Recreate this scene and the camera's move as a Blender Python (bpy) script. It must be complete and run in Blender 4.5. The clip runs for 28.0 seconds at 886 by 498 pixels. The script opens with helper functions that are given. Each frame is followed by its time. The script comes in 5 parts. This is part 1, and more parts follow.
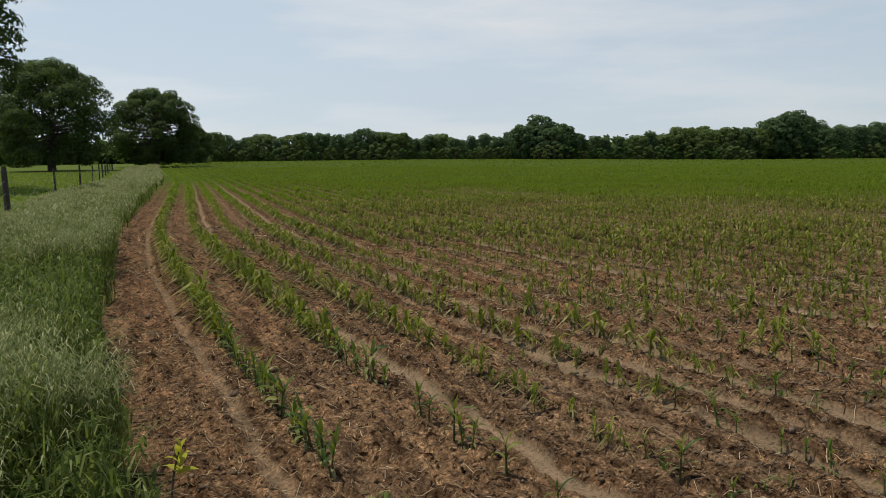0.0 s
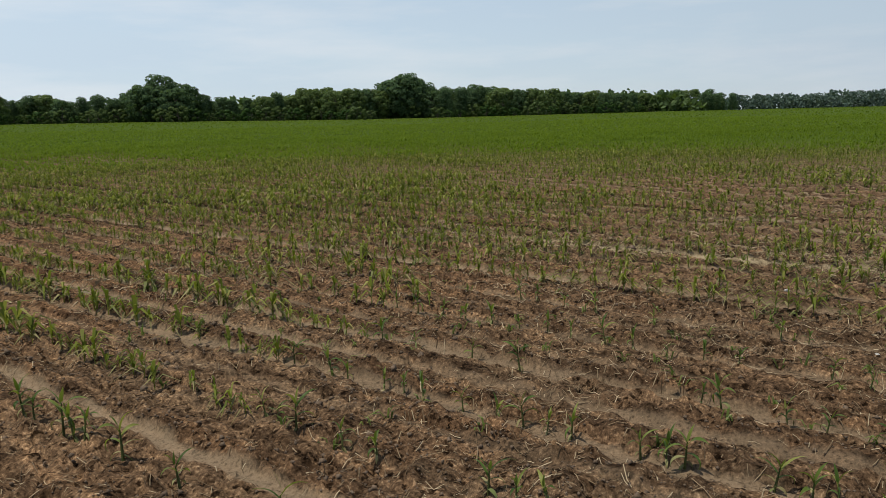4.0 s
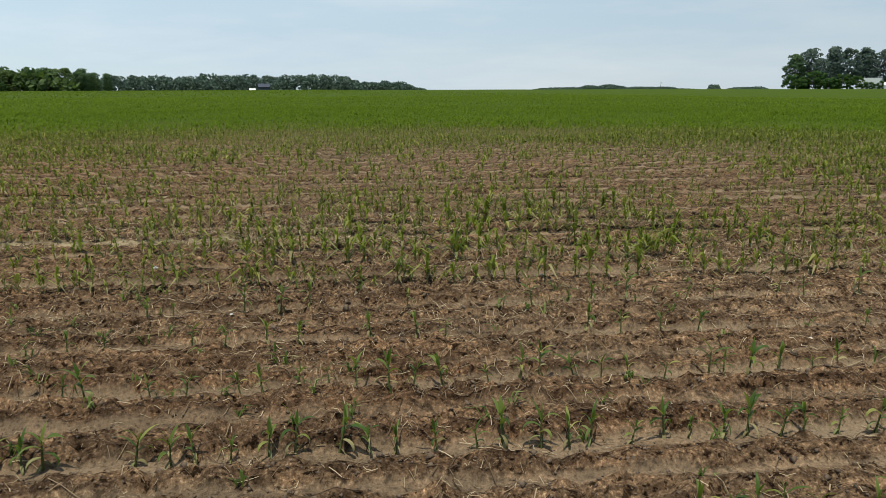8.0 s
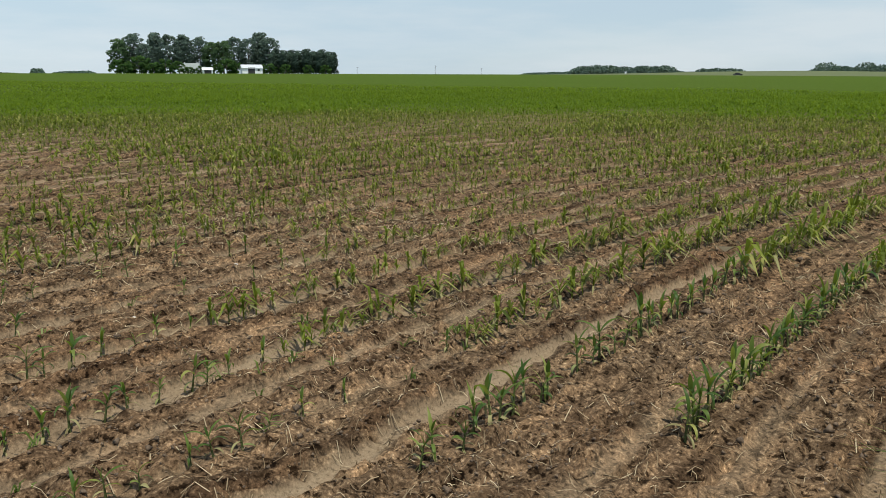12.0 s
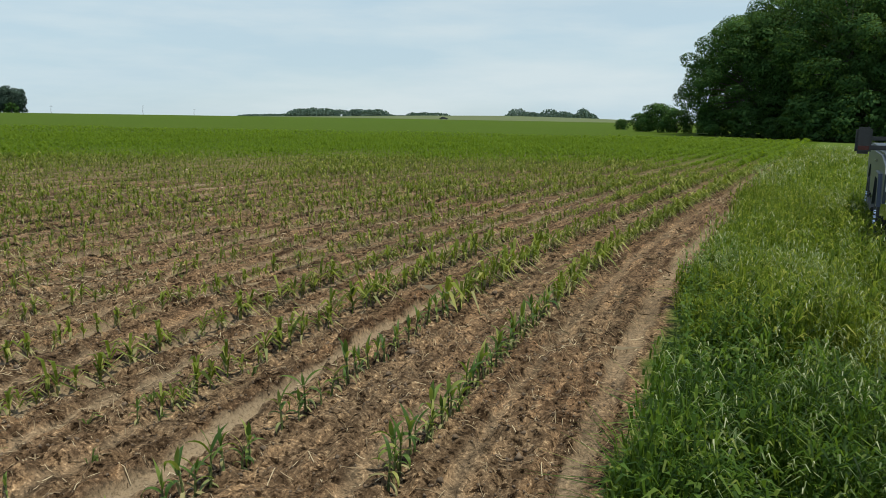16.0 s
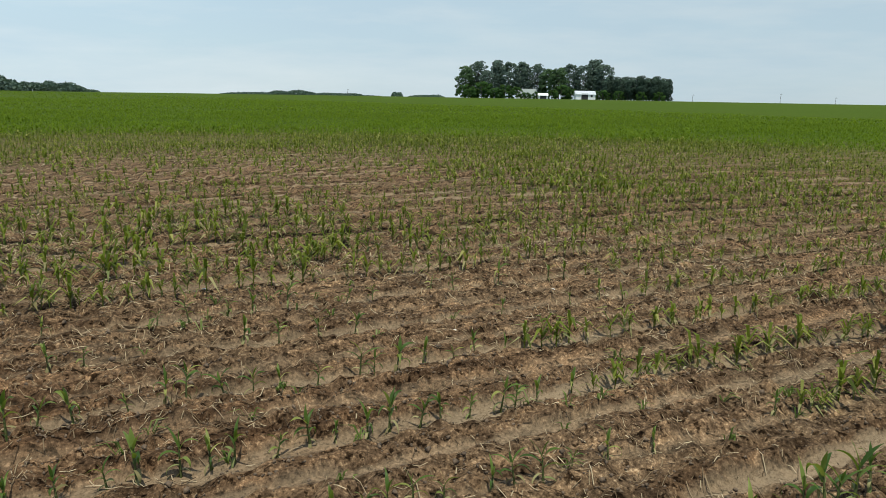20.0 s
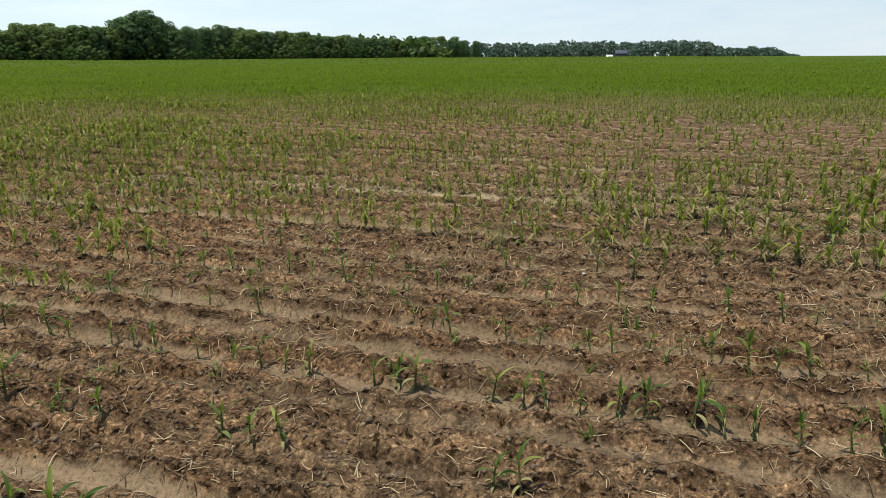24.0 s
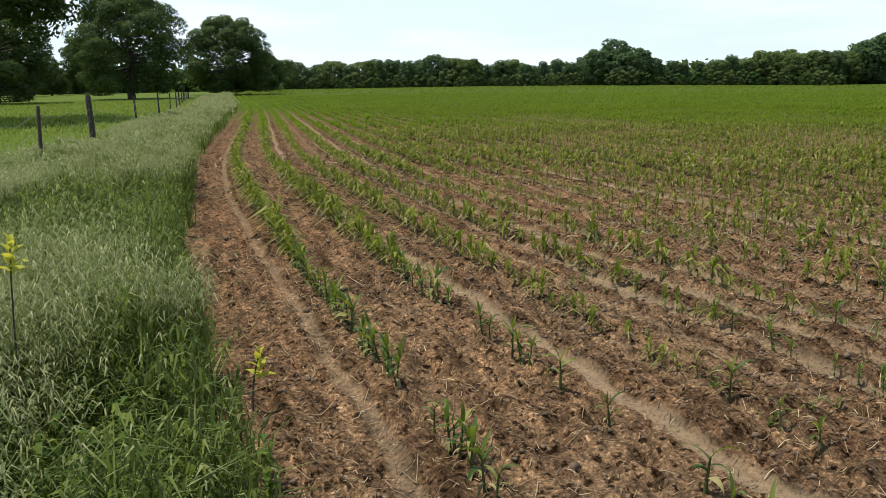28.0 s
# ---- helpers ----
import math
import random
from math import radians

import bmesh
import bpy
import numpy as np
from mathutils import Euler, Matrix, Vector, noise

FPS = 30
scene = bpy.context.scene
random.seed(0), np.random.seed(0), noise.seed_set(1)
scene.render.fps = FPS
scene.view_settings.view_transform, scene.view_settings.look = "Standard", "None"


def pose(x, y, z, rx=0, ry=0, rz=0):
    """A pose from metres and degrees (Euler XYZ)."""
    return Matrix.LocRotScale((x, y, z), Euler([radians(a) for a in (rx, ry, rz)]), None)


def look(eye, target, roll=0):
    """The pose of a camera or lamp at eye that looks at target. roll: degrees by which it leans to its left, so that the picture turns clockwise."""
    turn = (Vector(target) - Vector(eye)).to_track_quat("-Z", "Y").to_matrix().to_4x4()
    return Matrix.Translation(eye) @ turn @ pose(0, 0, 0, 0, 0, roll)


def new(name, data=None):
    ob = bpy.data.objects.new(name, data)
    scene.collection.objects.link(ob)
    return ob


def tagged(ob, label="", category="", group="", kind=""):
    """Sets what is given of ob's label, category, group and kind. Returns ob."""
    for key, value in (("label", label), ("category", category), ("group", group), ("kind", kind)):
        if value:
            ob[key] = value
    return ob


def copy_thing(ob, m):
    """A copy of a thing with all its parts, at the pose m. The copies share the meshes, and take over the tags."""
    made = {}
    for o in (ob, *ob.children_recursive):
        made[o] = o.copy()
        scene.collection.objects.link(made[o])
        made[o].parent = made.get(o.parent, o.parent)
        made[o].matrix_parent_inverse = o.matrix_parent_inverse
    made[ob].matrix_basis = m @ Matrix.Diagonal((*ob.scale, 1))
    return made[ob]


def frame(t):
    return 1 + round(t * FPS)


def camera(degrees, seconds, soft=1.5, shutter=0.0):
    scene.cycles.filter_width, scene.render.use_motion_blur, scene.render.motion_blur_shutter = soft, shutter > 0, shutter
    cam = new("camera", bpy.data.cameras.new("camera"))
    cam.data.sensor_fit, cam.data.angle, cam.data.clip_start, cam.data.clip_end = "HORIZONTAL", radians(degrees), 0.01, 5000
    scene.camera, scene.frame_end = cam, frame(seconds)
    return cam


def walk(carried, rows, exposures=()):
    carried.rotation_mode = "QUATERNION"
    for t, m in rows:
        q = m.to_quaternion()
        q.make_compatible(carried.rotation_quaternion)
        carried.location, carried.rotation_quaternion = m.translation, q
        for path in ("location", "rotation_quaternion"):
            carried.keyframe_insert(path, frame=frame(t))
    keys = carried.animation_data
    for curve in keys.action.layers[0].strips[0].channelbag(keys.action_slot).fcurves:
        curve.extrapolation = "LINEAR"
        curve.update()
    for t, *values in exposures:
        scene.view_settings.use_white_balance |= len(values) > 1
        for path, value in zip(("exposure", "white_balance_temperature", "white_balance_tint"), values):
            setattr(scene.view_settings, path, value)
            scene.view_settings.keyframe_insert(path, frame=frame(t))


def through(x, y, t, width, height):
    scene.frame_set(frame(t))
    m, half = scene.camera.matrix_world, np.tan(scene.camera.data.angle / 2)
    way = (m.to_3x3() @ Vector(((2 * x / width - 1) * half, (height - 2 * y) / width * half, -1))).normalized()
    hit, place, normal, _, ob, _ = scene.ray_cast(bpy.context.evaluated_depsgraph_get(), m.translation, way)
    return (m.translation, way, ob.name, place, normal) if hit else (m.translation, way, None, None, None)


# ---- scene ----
# camera: seconds, x, y, z, yaw, pitch, roll; crop rows run along +y, the field lies towards +x
cam = camera(59.5, 28.0, soft=0.8)
PATH = [
    (0.0, 0.0, 0.0, 1.601, -24.96, -6.61, -0.75),
    (0.5, 0.023, -0.004, 1.599, -26.38, -7.0, -1.8),
    (1.0, 0.051, -0.017, 1.595, -30.07, -7.78, -1.75),
    (1.5, 0.057, -0.029, 1.597, -32.82, -7.78, -1.7),
    (2.0, 0.071, -0.043, 1.593, -35.12, -8.28, -2.1),
    (2.5, 0.087, -0.052, 1.583, -40.09, -8.6, -2.1),
    (4.5, 0.037, -0.278, 1.67, -55.79, -10.52, -1.37),
    (5.0, 0.044, -0.303, 1.67, -61.15, -11.01, -1.28),
    (5.5, 0.056, -0.316, 1.667, -65.66, -10.99, -1.3),
    (6.0, 0.066, -0.354, 1.662, -70.4, -10.64, -1.51),
    (6.5, 0.068, -0.391, 1.654, -75.35, -10.82, -1.0),
    (7.0, 0.073, -0.41, 1.648, -80.73, -11.78, -0.72),
    (7.5, 0.081, -0.441, 1.644, -87.6, -11.17, -0.43),
    (8.0, 0.083, -0.484, 1.654, -94.75, -11.93, -0.19),
    (8.5, 0.084, -0.512, 1.661, -100.42, -11.98, -0.55),
    (9.0, 0.073, -0.54, 1.655, -105.25, -11.45, -0.73),
    (9.5, 0.059, -0.568, 1.659, -111.81, -12.28, 0.19),
    (10.0, 0.059, -0.603, 1.654, -117.42, -12.37, 0.19),
    (10.5, 0.043, -0.635, 1.654, -122.44, -12.36, 0.32),
    (11.0, 0.021, -0.677, 1.654, -129.12, -12.6, 0.4),
    (11.5, -0.011, -0.715, 1.654, -134.88, -12.73, 0.54),
    (12.0, -0.04, -0.748, 1.656, -140.75, -13.03, 0.21),
    (12.5, -0.062, -0.757, 1.658, -146.49, -12.06, 0.71),
    (13.0, -0.091, -0.767, 1.673, -150.71, -10.96, -0.17),
    (13.5, -0.119, -0.766, 1.678, -154.21, -9.66, 0.23),
    (15.5, -0.13, -0.918, 1.697, -161.61, -9.47, 0.92),
    (16.0, -0.122, -0.919, 1.694, -161.17, -9.81, 1.01),
    (16.5, -0.099, -0.924, 1.692, -157.96, -9.85, 0.64),
    (17.0, -0.073, -0.928, 1.685, -152.41, -10.66, -0.33),
    (17.5, -0.053, -0.92, 1.682, -146.45, -10.74, -0.23),
    (18.0, -0.042, -0.913, 1.679, -141.11, -10.82, 0.21),
    (18.5, -0.015, -0.892, 1.679, -136.62, -11.44, 0.44),
    (19.0, 0.011, -0.857, 1.681, -129.56, -11.44, 0.48),
    (19.5, 0.036, -0.824, 1.677, -123.16, -11.16, 0.62),
    (20.0, 0.068, -0.793, 1.673, -117.19, -11.4, 0.95),
    (20.5, 0.088, -0.768, 1.671, -109.33, -11.75, 0.78),
    (21.0, 0.095, -0.745, 1.664, -103.53, -12.15, 0.6),
    (21.5, 0.111, -0.722, 1.65, -98.67, -13.16, 0.37),
    (23.5, 0.113, -0.393, 1.616, -76.35, -14.16, 0.38),
    (24.0, 0.1, -0.361, 1.609, -69.4, -14.16, -0.38),
    (24.5, 0.114, -0.341, 1.61, -63.96, -14.6, -0.42),
    (25.0, 0.109, -0.306, 1.608, -59.24, -14.26, 0.04),
    (25.5, 0.091, -0.27, 1.605, -52.47, -13.84, 0.27),
    (26.0, 0.068, -0.242, 1.6, -46.3, -13.34, 0.29),
    (26.5, 0.037, -0.207, 1.6, -40.15, -13.13, 0.42),
    (27.0, 0.002, -0.195, 1.596, -33.32, -13.07, 0.06),
    (27.5, -0.018, -0.187, 1.598, -25.51, -12.6, -0.54),
    (28.0, -0.031, -0.178, 1.6, -19.73, -11.8, -0.98),
]


def aim(x, y, z, yaw, pitch, roll):
    turn = Matrix.Rotation(radians(yaw), 4, "Z") @ Matrix.Rotation(radians(90 + pitch), 4, "X") @ Matrix.Rotation(radians(roll), 4, "Z")
    return Matrix.Translation((x, y, z)) @ turn


# seconds, stops, white balance and tint: the picture starts dark and reddish
EXPOSURE = [
    (0.0, -0.48, 6950, 13), (2.5, -0.47, 6800, 12), (5.0, -0.30, 6550, 10), (8.0, -0.16, 6500, 7), (11.0, -0.04, 6500, 7),
    (16.0, 0.02, 6480, 3), (19.0, -0.08, 6450, 3), (21.0, -0.08, 6450, 5), (25.0, 0.13, 6700, 8), (28.0, 0.14, 6700, 10),
]
walk(cam, [(r[0], aim(*r[1:])) for r in PATH], EXPOSURE)

# ---- sky and sun ----
SUN_FROM = Vector((-0.94, 0.34, 3.3)).normalized()
world = bpy.data.worlds.new("sky")
scene.world = world
world.use_nodes = True
wn, wl = world.node_tree.nodes, world.node_tree.links
wn.clear()
sky = wn.new("ShaderNodeTexSky")
sky.sky_type, sky.sun_disc = "NISHITA", False
sky.sun_elevation = math.asin(SUN_FROM.z)
sky.sun_rotation = math.atan2(SUN_FROM.x, SUN_FROM.y)
sky.altitude, sky.air_density, sky.dust_density, sky.ozone_density = 250, 1.0, 0.45, 1.6
coord = wn.new("ShaderNodeTexCoord")
stretch = wn.new("ShaderNodeMapping")
stretch.inputs["Scale"].default_value = (1.1, 1.1, 6.5)
haze = wn.new("ShaderNodeTexNoise")
haze.inputs["Scale"].default_value, haze.inputs["Detail"].default_value = 1.7, 7.0
haze_ramp = wn.new("ShaderNodeValToRGB")
haze_ramp.color_ramp.elements[0].position, haze_ramp.color_ramp.elements[0].color = 0.36, (0.78, 0.78, 0.78, 1)
haze_ramp.color_ramp.elements[1].position, haze_ramp.color_ramp.elements[1].color = 0.68, (0.96, 0.96, 0.96, 1)
cloud = wn.new("ShaderNodeMix")
cloud.data_type = "RGBA"
cloud.inputs[7].default_value = (3.85, 4.75, 5.6, 1)
shine = wn.new("ShaderNodeBackground")
shine.inputs["Strength"].default_value = 0.148
world_out = wn.new("ShaderNodeOutputWorld")
wl.new(coord.outputs["Generated"], stretch.inputs["Vector"])
wl.new(stretch.outputs["Vector"], haze.inputs["Vector"])
wl.new(haze.outputs["Fac"], haze_ramp.inputs["Fac"])
# the haze lies low and thins overhead
height = wn.new("ShaderNodeSeparateXYZ")
thin = wn.new("ShaderNodeMapRange")
thin.interpolation_type = "SMOOTHSTEP"
thin.inputs["From Min"].default_value, thin.inputs["From Max"].default_value = 0.22, 0.75
thin.inputs["To Min"].default_value, thin.inputs["To Max"].default_value = 1.0, 0.25
low_haze = wn.new("ShaderNodeMath")
low_haze.operation = "MULTIPLY"
wl.new(coord.outputs["Generated"], height.inputs[0])
wl.new(height.outputs[2], thin.inputs["Value"])
wl.new(haze_ramp.outputs["Color"], low_haze.inputs[0])
wl.new(thin.outputs["Result"], low_haze.inputs[1])
wl.new(low_haze.outputs[0], cloud.inputs[0])
wl.new(sky.outputs["Color"], cloud.inputs[6])
# thin haze, brighter on the sun's side of the sky
side = wn.new("ShaderNodeVectorMath")
side.operation = "DOT_PRODUCT"
side.inputs[1].default_value = (-0.35, 0.93, 0.0)
glare = wn.new("ShaderNodeMapRange")
glare.inputs["From Min"].default_value, glare.inputs["From Max"].default_value = -1.0, 1.0
glare.inputs["To Min"].default_value, glare.inputs["To Max"].default_value = 0.90, 1.34
bright = wn.new("ShaderNodeVectorMath")
bright.operation = "SCALE"
wl.new(coord.outputs["Generated"], side.inputs[0])
wl.new(side.outputs["Value"], glare.inputs["Value"])
# faint soft clouds
veil = wn.new("ShaderNodeTexNoise")
veil.inputs["Scale"].default_value, veil.inputs["Detail"].default_value, veil.inputs["Roughness"].default_value = 2.6, 6.0, 0.55
veil_ramp = wn.new("ShaderNodeValToRGB")
veil_ramp.color_ramp.elements[0].position, veil_ramp.color_ramp.elements[0].color = 0.44, (0, 0, 0, 1)
veil_ramp.color_ramp.elements[1].position, veil_ramp.color_ramp.elements[1].color = 0.70, (0.75, 0.75, 0.75, 1)
veiled = wn.new("ShaderNodeMix")
veiled.data_type = "RGBA"
veiled.inputs[7].default_value = (5.2, 5.65, 6.05, 1)
wl.new(stretch.outputs["Vector"], veil.inputs["Vector"])
wl.new(veil.outputs["Fac"], veil_ramp.inputs["Fac"])
low_veil = wn.new("ShaderNodeMath")
low_veil.operation = "MULTIPLY"
wl.new(veil_ramp.outputs["Color"], low_veil.inputs[0])
wl.new(thin.outputs["Result"], low_veil.inputs[1])
wl.new(low_veil.outputs[0], veiled.inputs[0])
wl.new(cloud.outputs[2], veiled.inputs[6])
wl.new(veiled.outputs[2], bright.inputs[0])
wl.new(glare.outputs["Result"], bright.inputs["Scale"])
wl.new(bright.outputs["Vector"], shine.inputs["Color"])
wl.new(shine.outputs["Background"], world_out.inputs["Surface"])

sun = new("sun", bpy.data.lights.new("sun", "SUN"))
sun.data.energy, sun.data.angle, sun.data.color = 5.0, radians(0.53), (1.0, 0.94, 0.83)
sun.matrix_world = look(SUN_FROM * 60, (0, 0, 0))

# ---- materials ----
def material(name, rough=0.85, metal=0.0):
    m = bpy.data.materials.new(name)
    m.use_nodes = True
    bsdf = m.node_tree.nodes["Principled BSDF"]
    bsdf.inputs["Roughness"].default_value, bsdf.inputs["Metallic"].default_value = rough, metal
    return m, m.node_tree.nodes, m.node_tree.links, bsdf


def noise_node(n, l, vector, scale, detail=5.0, rough=0.6):
    tex = n.new("ShaderNodeTexNoise")
    tex.inputs["Scale"].default_value, tex.inputs["Detail"].default_value, tex.inputs["Roughness"].default_value = scale, detail, rough
    if vector:
        l.new(vector, tex.inputs["Vector"])
    return tex.outputs["Fac"]


def ramp(n, l, fac, stops):
    r = n.new("ShaderNodeValToRGB")
    while len(r.color_ramp.elements) < len(stops):
        r.color_ramp.elements.new(0.5)
    for e, (p, c) in zip(r.color_ramp.elements, stops):
        e.position, e.color = p, (*c, 1) if len(c) == 3 else c
    l.new(fac, r.inputs["Fac"])
    return r.outputs["Color"]


def mix(n, l, fac, a, b, how="MIX"):
    m = n.new("ShaderNodeMix")
    m.data_type, m.blend_type = "RGBA", how
    for socket, v in ((m.inputs[0], fac), (m.inputs[6], a), (m.inputs[7], b)):
        if isinstance(v, bpy.types.NodeSocket):
            l.new(v, socket)
        elif isinstance(v, (int, float)):
            socket.default_value = v
        else:
            socket.default_value = (*v, 1)
    return m.outputs[2]


def sums(n, l, how, a, b, c=None):
    m = n.new("ShaderNodeMath")
    m.operation = how
    for i, v in enumerate((a, b, c)):
        if isinstance(v, bpy.types.NodeSocket):
            l.new(v, m.inputs[i])
        elif v is not None:
            m.inputs[i].default_value = v
    return m.outputs[0]


def bump(n, l, bsdf, height, strength, distance):
    b = n.new("ShaderNodeBump")
    b.inputs["Strength"].default_value, b.inputs["Distance"].default_value = strength, distance
    l.new(height, b.inputs["Height"])
    l.new(b.outputs["Normal"], bsdf.inputs["Normal"])


def plain(name, dark, light, scale, rough=0.8, metal=0.0, relief=0.0, detail=5.0):
    """A surface of one stuff, mottled between two colours."""
    m, n, l, b = material(name, rough, metal)
    at = n.new("ShaderNodeTexCoord").outputs["Object"]
    fac = noise_node(n, l, at, scale, detail)
    l.new(ramp(n, l, fac, [(0.3, dark), (0.7, light)]), b.inputs["Base Color"])
    if relief:
        bump(n, l, b, noise_node(n, l, at, scale * 4), 0.5, relief)
    return m


def leafy(name, stops, rough=0.55, through=0.35, glow=(0.25, 0.42, 0.05), patch=0.0, patch_tint=(1, 1, 1), single=False):
    """Leaves: a colour for each piece of its own, some light let through."""
    m, n, l, b = material(name, rough)
    island = n.new("ShaderNodeObjectInfo").outputs["Random"] if single else n.new("ShaderNodeNewGeometry").outputs["Random Per Island"]
    at = n.new("ShaderNodeTexCoord").outputs["Object"]
    col = ramp(n, l, island, stops)
    if patch:
        col = mix(n, l, ramp(n, l, noise_node(n, l, at, patch, 3.0), [(0.4, (0, 0, 0)), (0.62, (1, 1, 1))]), col, patch_tint, "MULTIPLY")
    l.new(col, b.inputs["Base Color"])
    b.inputs["Specular IOR Level"].default_value = 0.12
    t = n.new("ShaderNodeBsdfTranslucent")
    l.new(mix(n, l, 1.0, mix(n, l, 0.5, col, glow), (1.3, 1.3, 1.0), "MULTIPLY"), t.inputs["Color"])
    s = n.new("ShaderNodeMixShader")
    s.inputs[0].default_value = through
    l.new(b.outputs[0], s.inputs[1])
    l.new(t.outputs[0], s.inputs[2])
    l.new(s.outputs[0], n["Material Output"].inputs["Surface"])
    return m


ROW, FIRST = 0.762, 0.345


def soil_material():
    """Tilled loam with a smooth pale strip by each row; grassland where the verge and pasture lie; a closed crop far out."""
    m, n, l, b = material("loam", 0.95)
    b.inputs["Specular IOR Level"].default_value = 0.03
    uv = n.new("ShaderNodeUVMap")
    uv.uv_map = "rows"
    split = n.new("ShaderNodeSeparateXYZ")
    l.new(uv.outputs[0], split.inputs[0])
    s, y = split.outputs[0], split.outputs[1]
    obj = n.new("ShaderNodeTexCoord").outputs["Object"]
    big = noise_node(n, l, obj, 0.35, 3.0)
    mid = noise_node(n, l, obj, 2.6, 5.0, 0.65)
    fine = noise_node(n, l, obj, 46.0, 7.0, 0.74)
    grain = noise_node(n, l, obj, 120.0, 3.0, 0.7)
    # the darkest fine tones paint the shade in cracks between crumbs
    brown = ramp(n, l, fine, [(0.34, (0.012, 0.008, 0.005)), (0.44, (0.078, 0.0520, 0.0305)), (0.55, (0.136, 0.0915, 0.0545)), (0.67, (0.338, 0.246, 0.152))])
    brown = mix(n, l, ramp(n, l, big, [(0.4, (0, 0, 0)), (0.65, (0.55, 0.55, 0.55))]), brown, (1.06, 0.93, 0.86), "MULTIPLY")
    # dark pits: crevice shade put into the colour, with relief in the bump
    shaded_pits = noise_node(n, l, obj, 21.0, 4.0, 0.6)
    brown = mix(n, l, 1.0, brown, ramp(n, l, shaded_pits, [(0.38, (0.18, 0.165, 0.15)), (0.45, (1.0, 1.0, 1.0)), (0.60, (1.0, 1.0, 1.0)), (0.68, (1.22, 1.2, 1.18))]), "MULTIPLY")
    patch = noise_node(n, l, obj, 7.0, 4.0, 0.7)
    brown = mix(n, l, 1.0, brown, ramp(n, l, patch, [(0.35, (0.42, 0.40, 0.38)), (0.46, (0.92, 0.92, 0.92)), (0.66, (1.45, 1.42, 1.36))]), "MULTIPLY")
    # streaks that the harrow drew along the rows
    drawn = n.new("ShaderNodeMapping")
    drawn.inputs["Scale"].default_value = (1.0, 0.085, 1.0)
    l.new(uv.outputs[0], drawn.inputs["Vector"])
    streak = noise_node(n, l, drawn.outputs[0], 11.0, 5.0, 0.62)
    brown = mix(n, l, 1.0, brown, ramp(n, l, streak, [(0.33, (0.46, 0.44, 0.42)), (0.5, (1.0, 1.0, 1.0)), (0.66, (1.60, 1.56, 1.50))]), "MULTIPLY")
    # redder, moister loam to the north
    moist = ramp(n, l, sums(n, l, "MULTIPLY_ADD", sums(n, l, "ADD", y, sums(n, l, "MULTIPLY", big, 4.0)), 0.1, 0.1), [(0.4, (1, 1, 1)), (1.0, (1.0, 0.92, 0.86))])
    brown = mix(n, l, 1.0, brown, moist, "MULTIPLY")
    # a damp hollow where the soil is darker
    hollow = n.new("ShaderNodeVectorMath")
    hollow.operation = "DISTANCE"
    hollow.inputs[1].default_value = (5.0, 0.9, 0.0)
    l.new(uv.outputs[0], hollow.inputs[0])
    damp = sums(n, l, "MULTIPLY_ADD", sums(n, l, "SUBTRACT", mid, 0.5), 0.5, sums(n, l, "DIVIDE", hollow.outputs["Value"], 5.0))
    damp = ramp(n, l, damp, [(0.35, (0.84, 0.82, 0.81)), (0.85, (1, 1, 1))])
    brown = mix(n, l, 1.0, brown, damp, "MULTIPLY")
    # two wheel ruts, darker along the bottom
    for at in (12.3, 14.1):
        away = sums(n, l, "ABSOLUTE", sums(n, l, "SUBTRACT", sums(n, l, "MULTIPLY_ADD", sums(n, l, "SUBTRACT", mid, 0.5), 0.16, s), at), 0.0)
        brown = mix(n, l, 1.0, brown, ramp(n, l, away, [(0.06, (0.42, 0.40, 0.38)), (0.13, (1, 1, 1))]), "MULTIPLY")
    # the pale strip: distance from the row, drifting from row to row
    k = sums(n, l, "DIVIDE", sums(n, l, "SUBTRACT", s, FIRST - ROW * 0.5), ROW)
    number = sums(n, l, "FLOOR", k, 0.0)
    white = n.new("ShaderNodeTexWhiteNoise")
    white.noise_dimensions = "1D"
    l.new(number, white.inputs["W"])
    u = sums(n, l, "SUBTRACT", sums(n, l, "SUBTRACT", k, number), 0.5)
    sway = sums(n, l, "MULTIPLY", sums(n, l, "SUBTRACT", mid, 0.5), 0.24)
    drift = sums(n, l, "MULTIPLY_ADD", white.outputs["Value"], 0.34, -0.26)
    off = sums(n, l, "ABSOLUTE", sums(n, l, "ADD", sums(n, l, "SUBTRACT", u, drift), sway), 0.0)
    strip = ramp(n, l, off, [(0.07, (1, 1, 1)), (0.15, (0, 0, 0))])
    worn = ramp(n, l, noise_node(n, l, obj, 1.3, 4.0), [(0.38, (0.05, 0.05, 0.05)), (0.60, (0.9, 0.9, 0.9))])
    strip = mix(n, l, 1.0, strip, worn, "MULTIPLY")
    bare = n.new("ShaderNodeAttribute")
    bare.attribute_name = "strip"
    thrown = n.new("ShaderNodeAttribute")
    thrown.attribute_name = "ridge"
    strip = mix(n, l, ramp(n, l, sums(n, l, "DIVIDE", s, 10.0), [(0.73, (0, 0, 0)), (0.77, (1, 1, 1))]), bare.outputs["Fac"], strip)
    strip = mix(n, l, 1.0, strip, ramp(n, l, fine, [(0.36, (0.40, 0.40, 0.40)), (0.50, (1, 1, 1))]), "MULTIPLY")
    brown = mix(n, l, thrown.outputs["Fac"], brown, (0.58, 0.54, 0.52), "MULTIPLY")
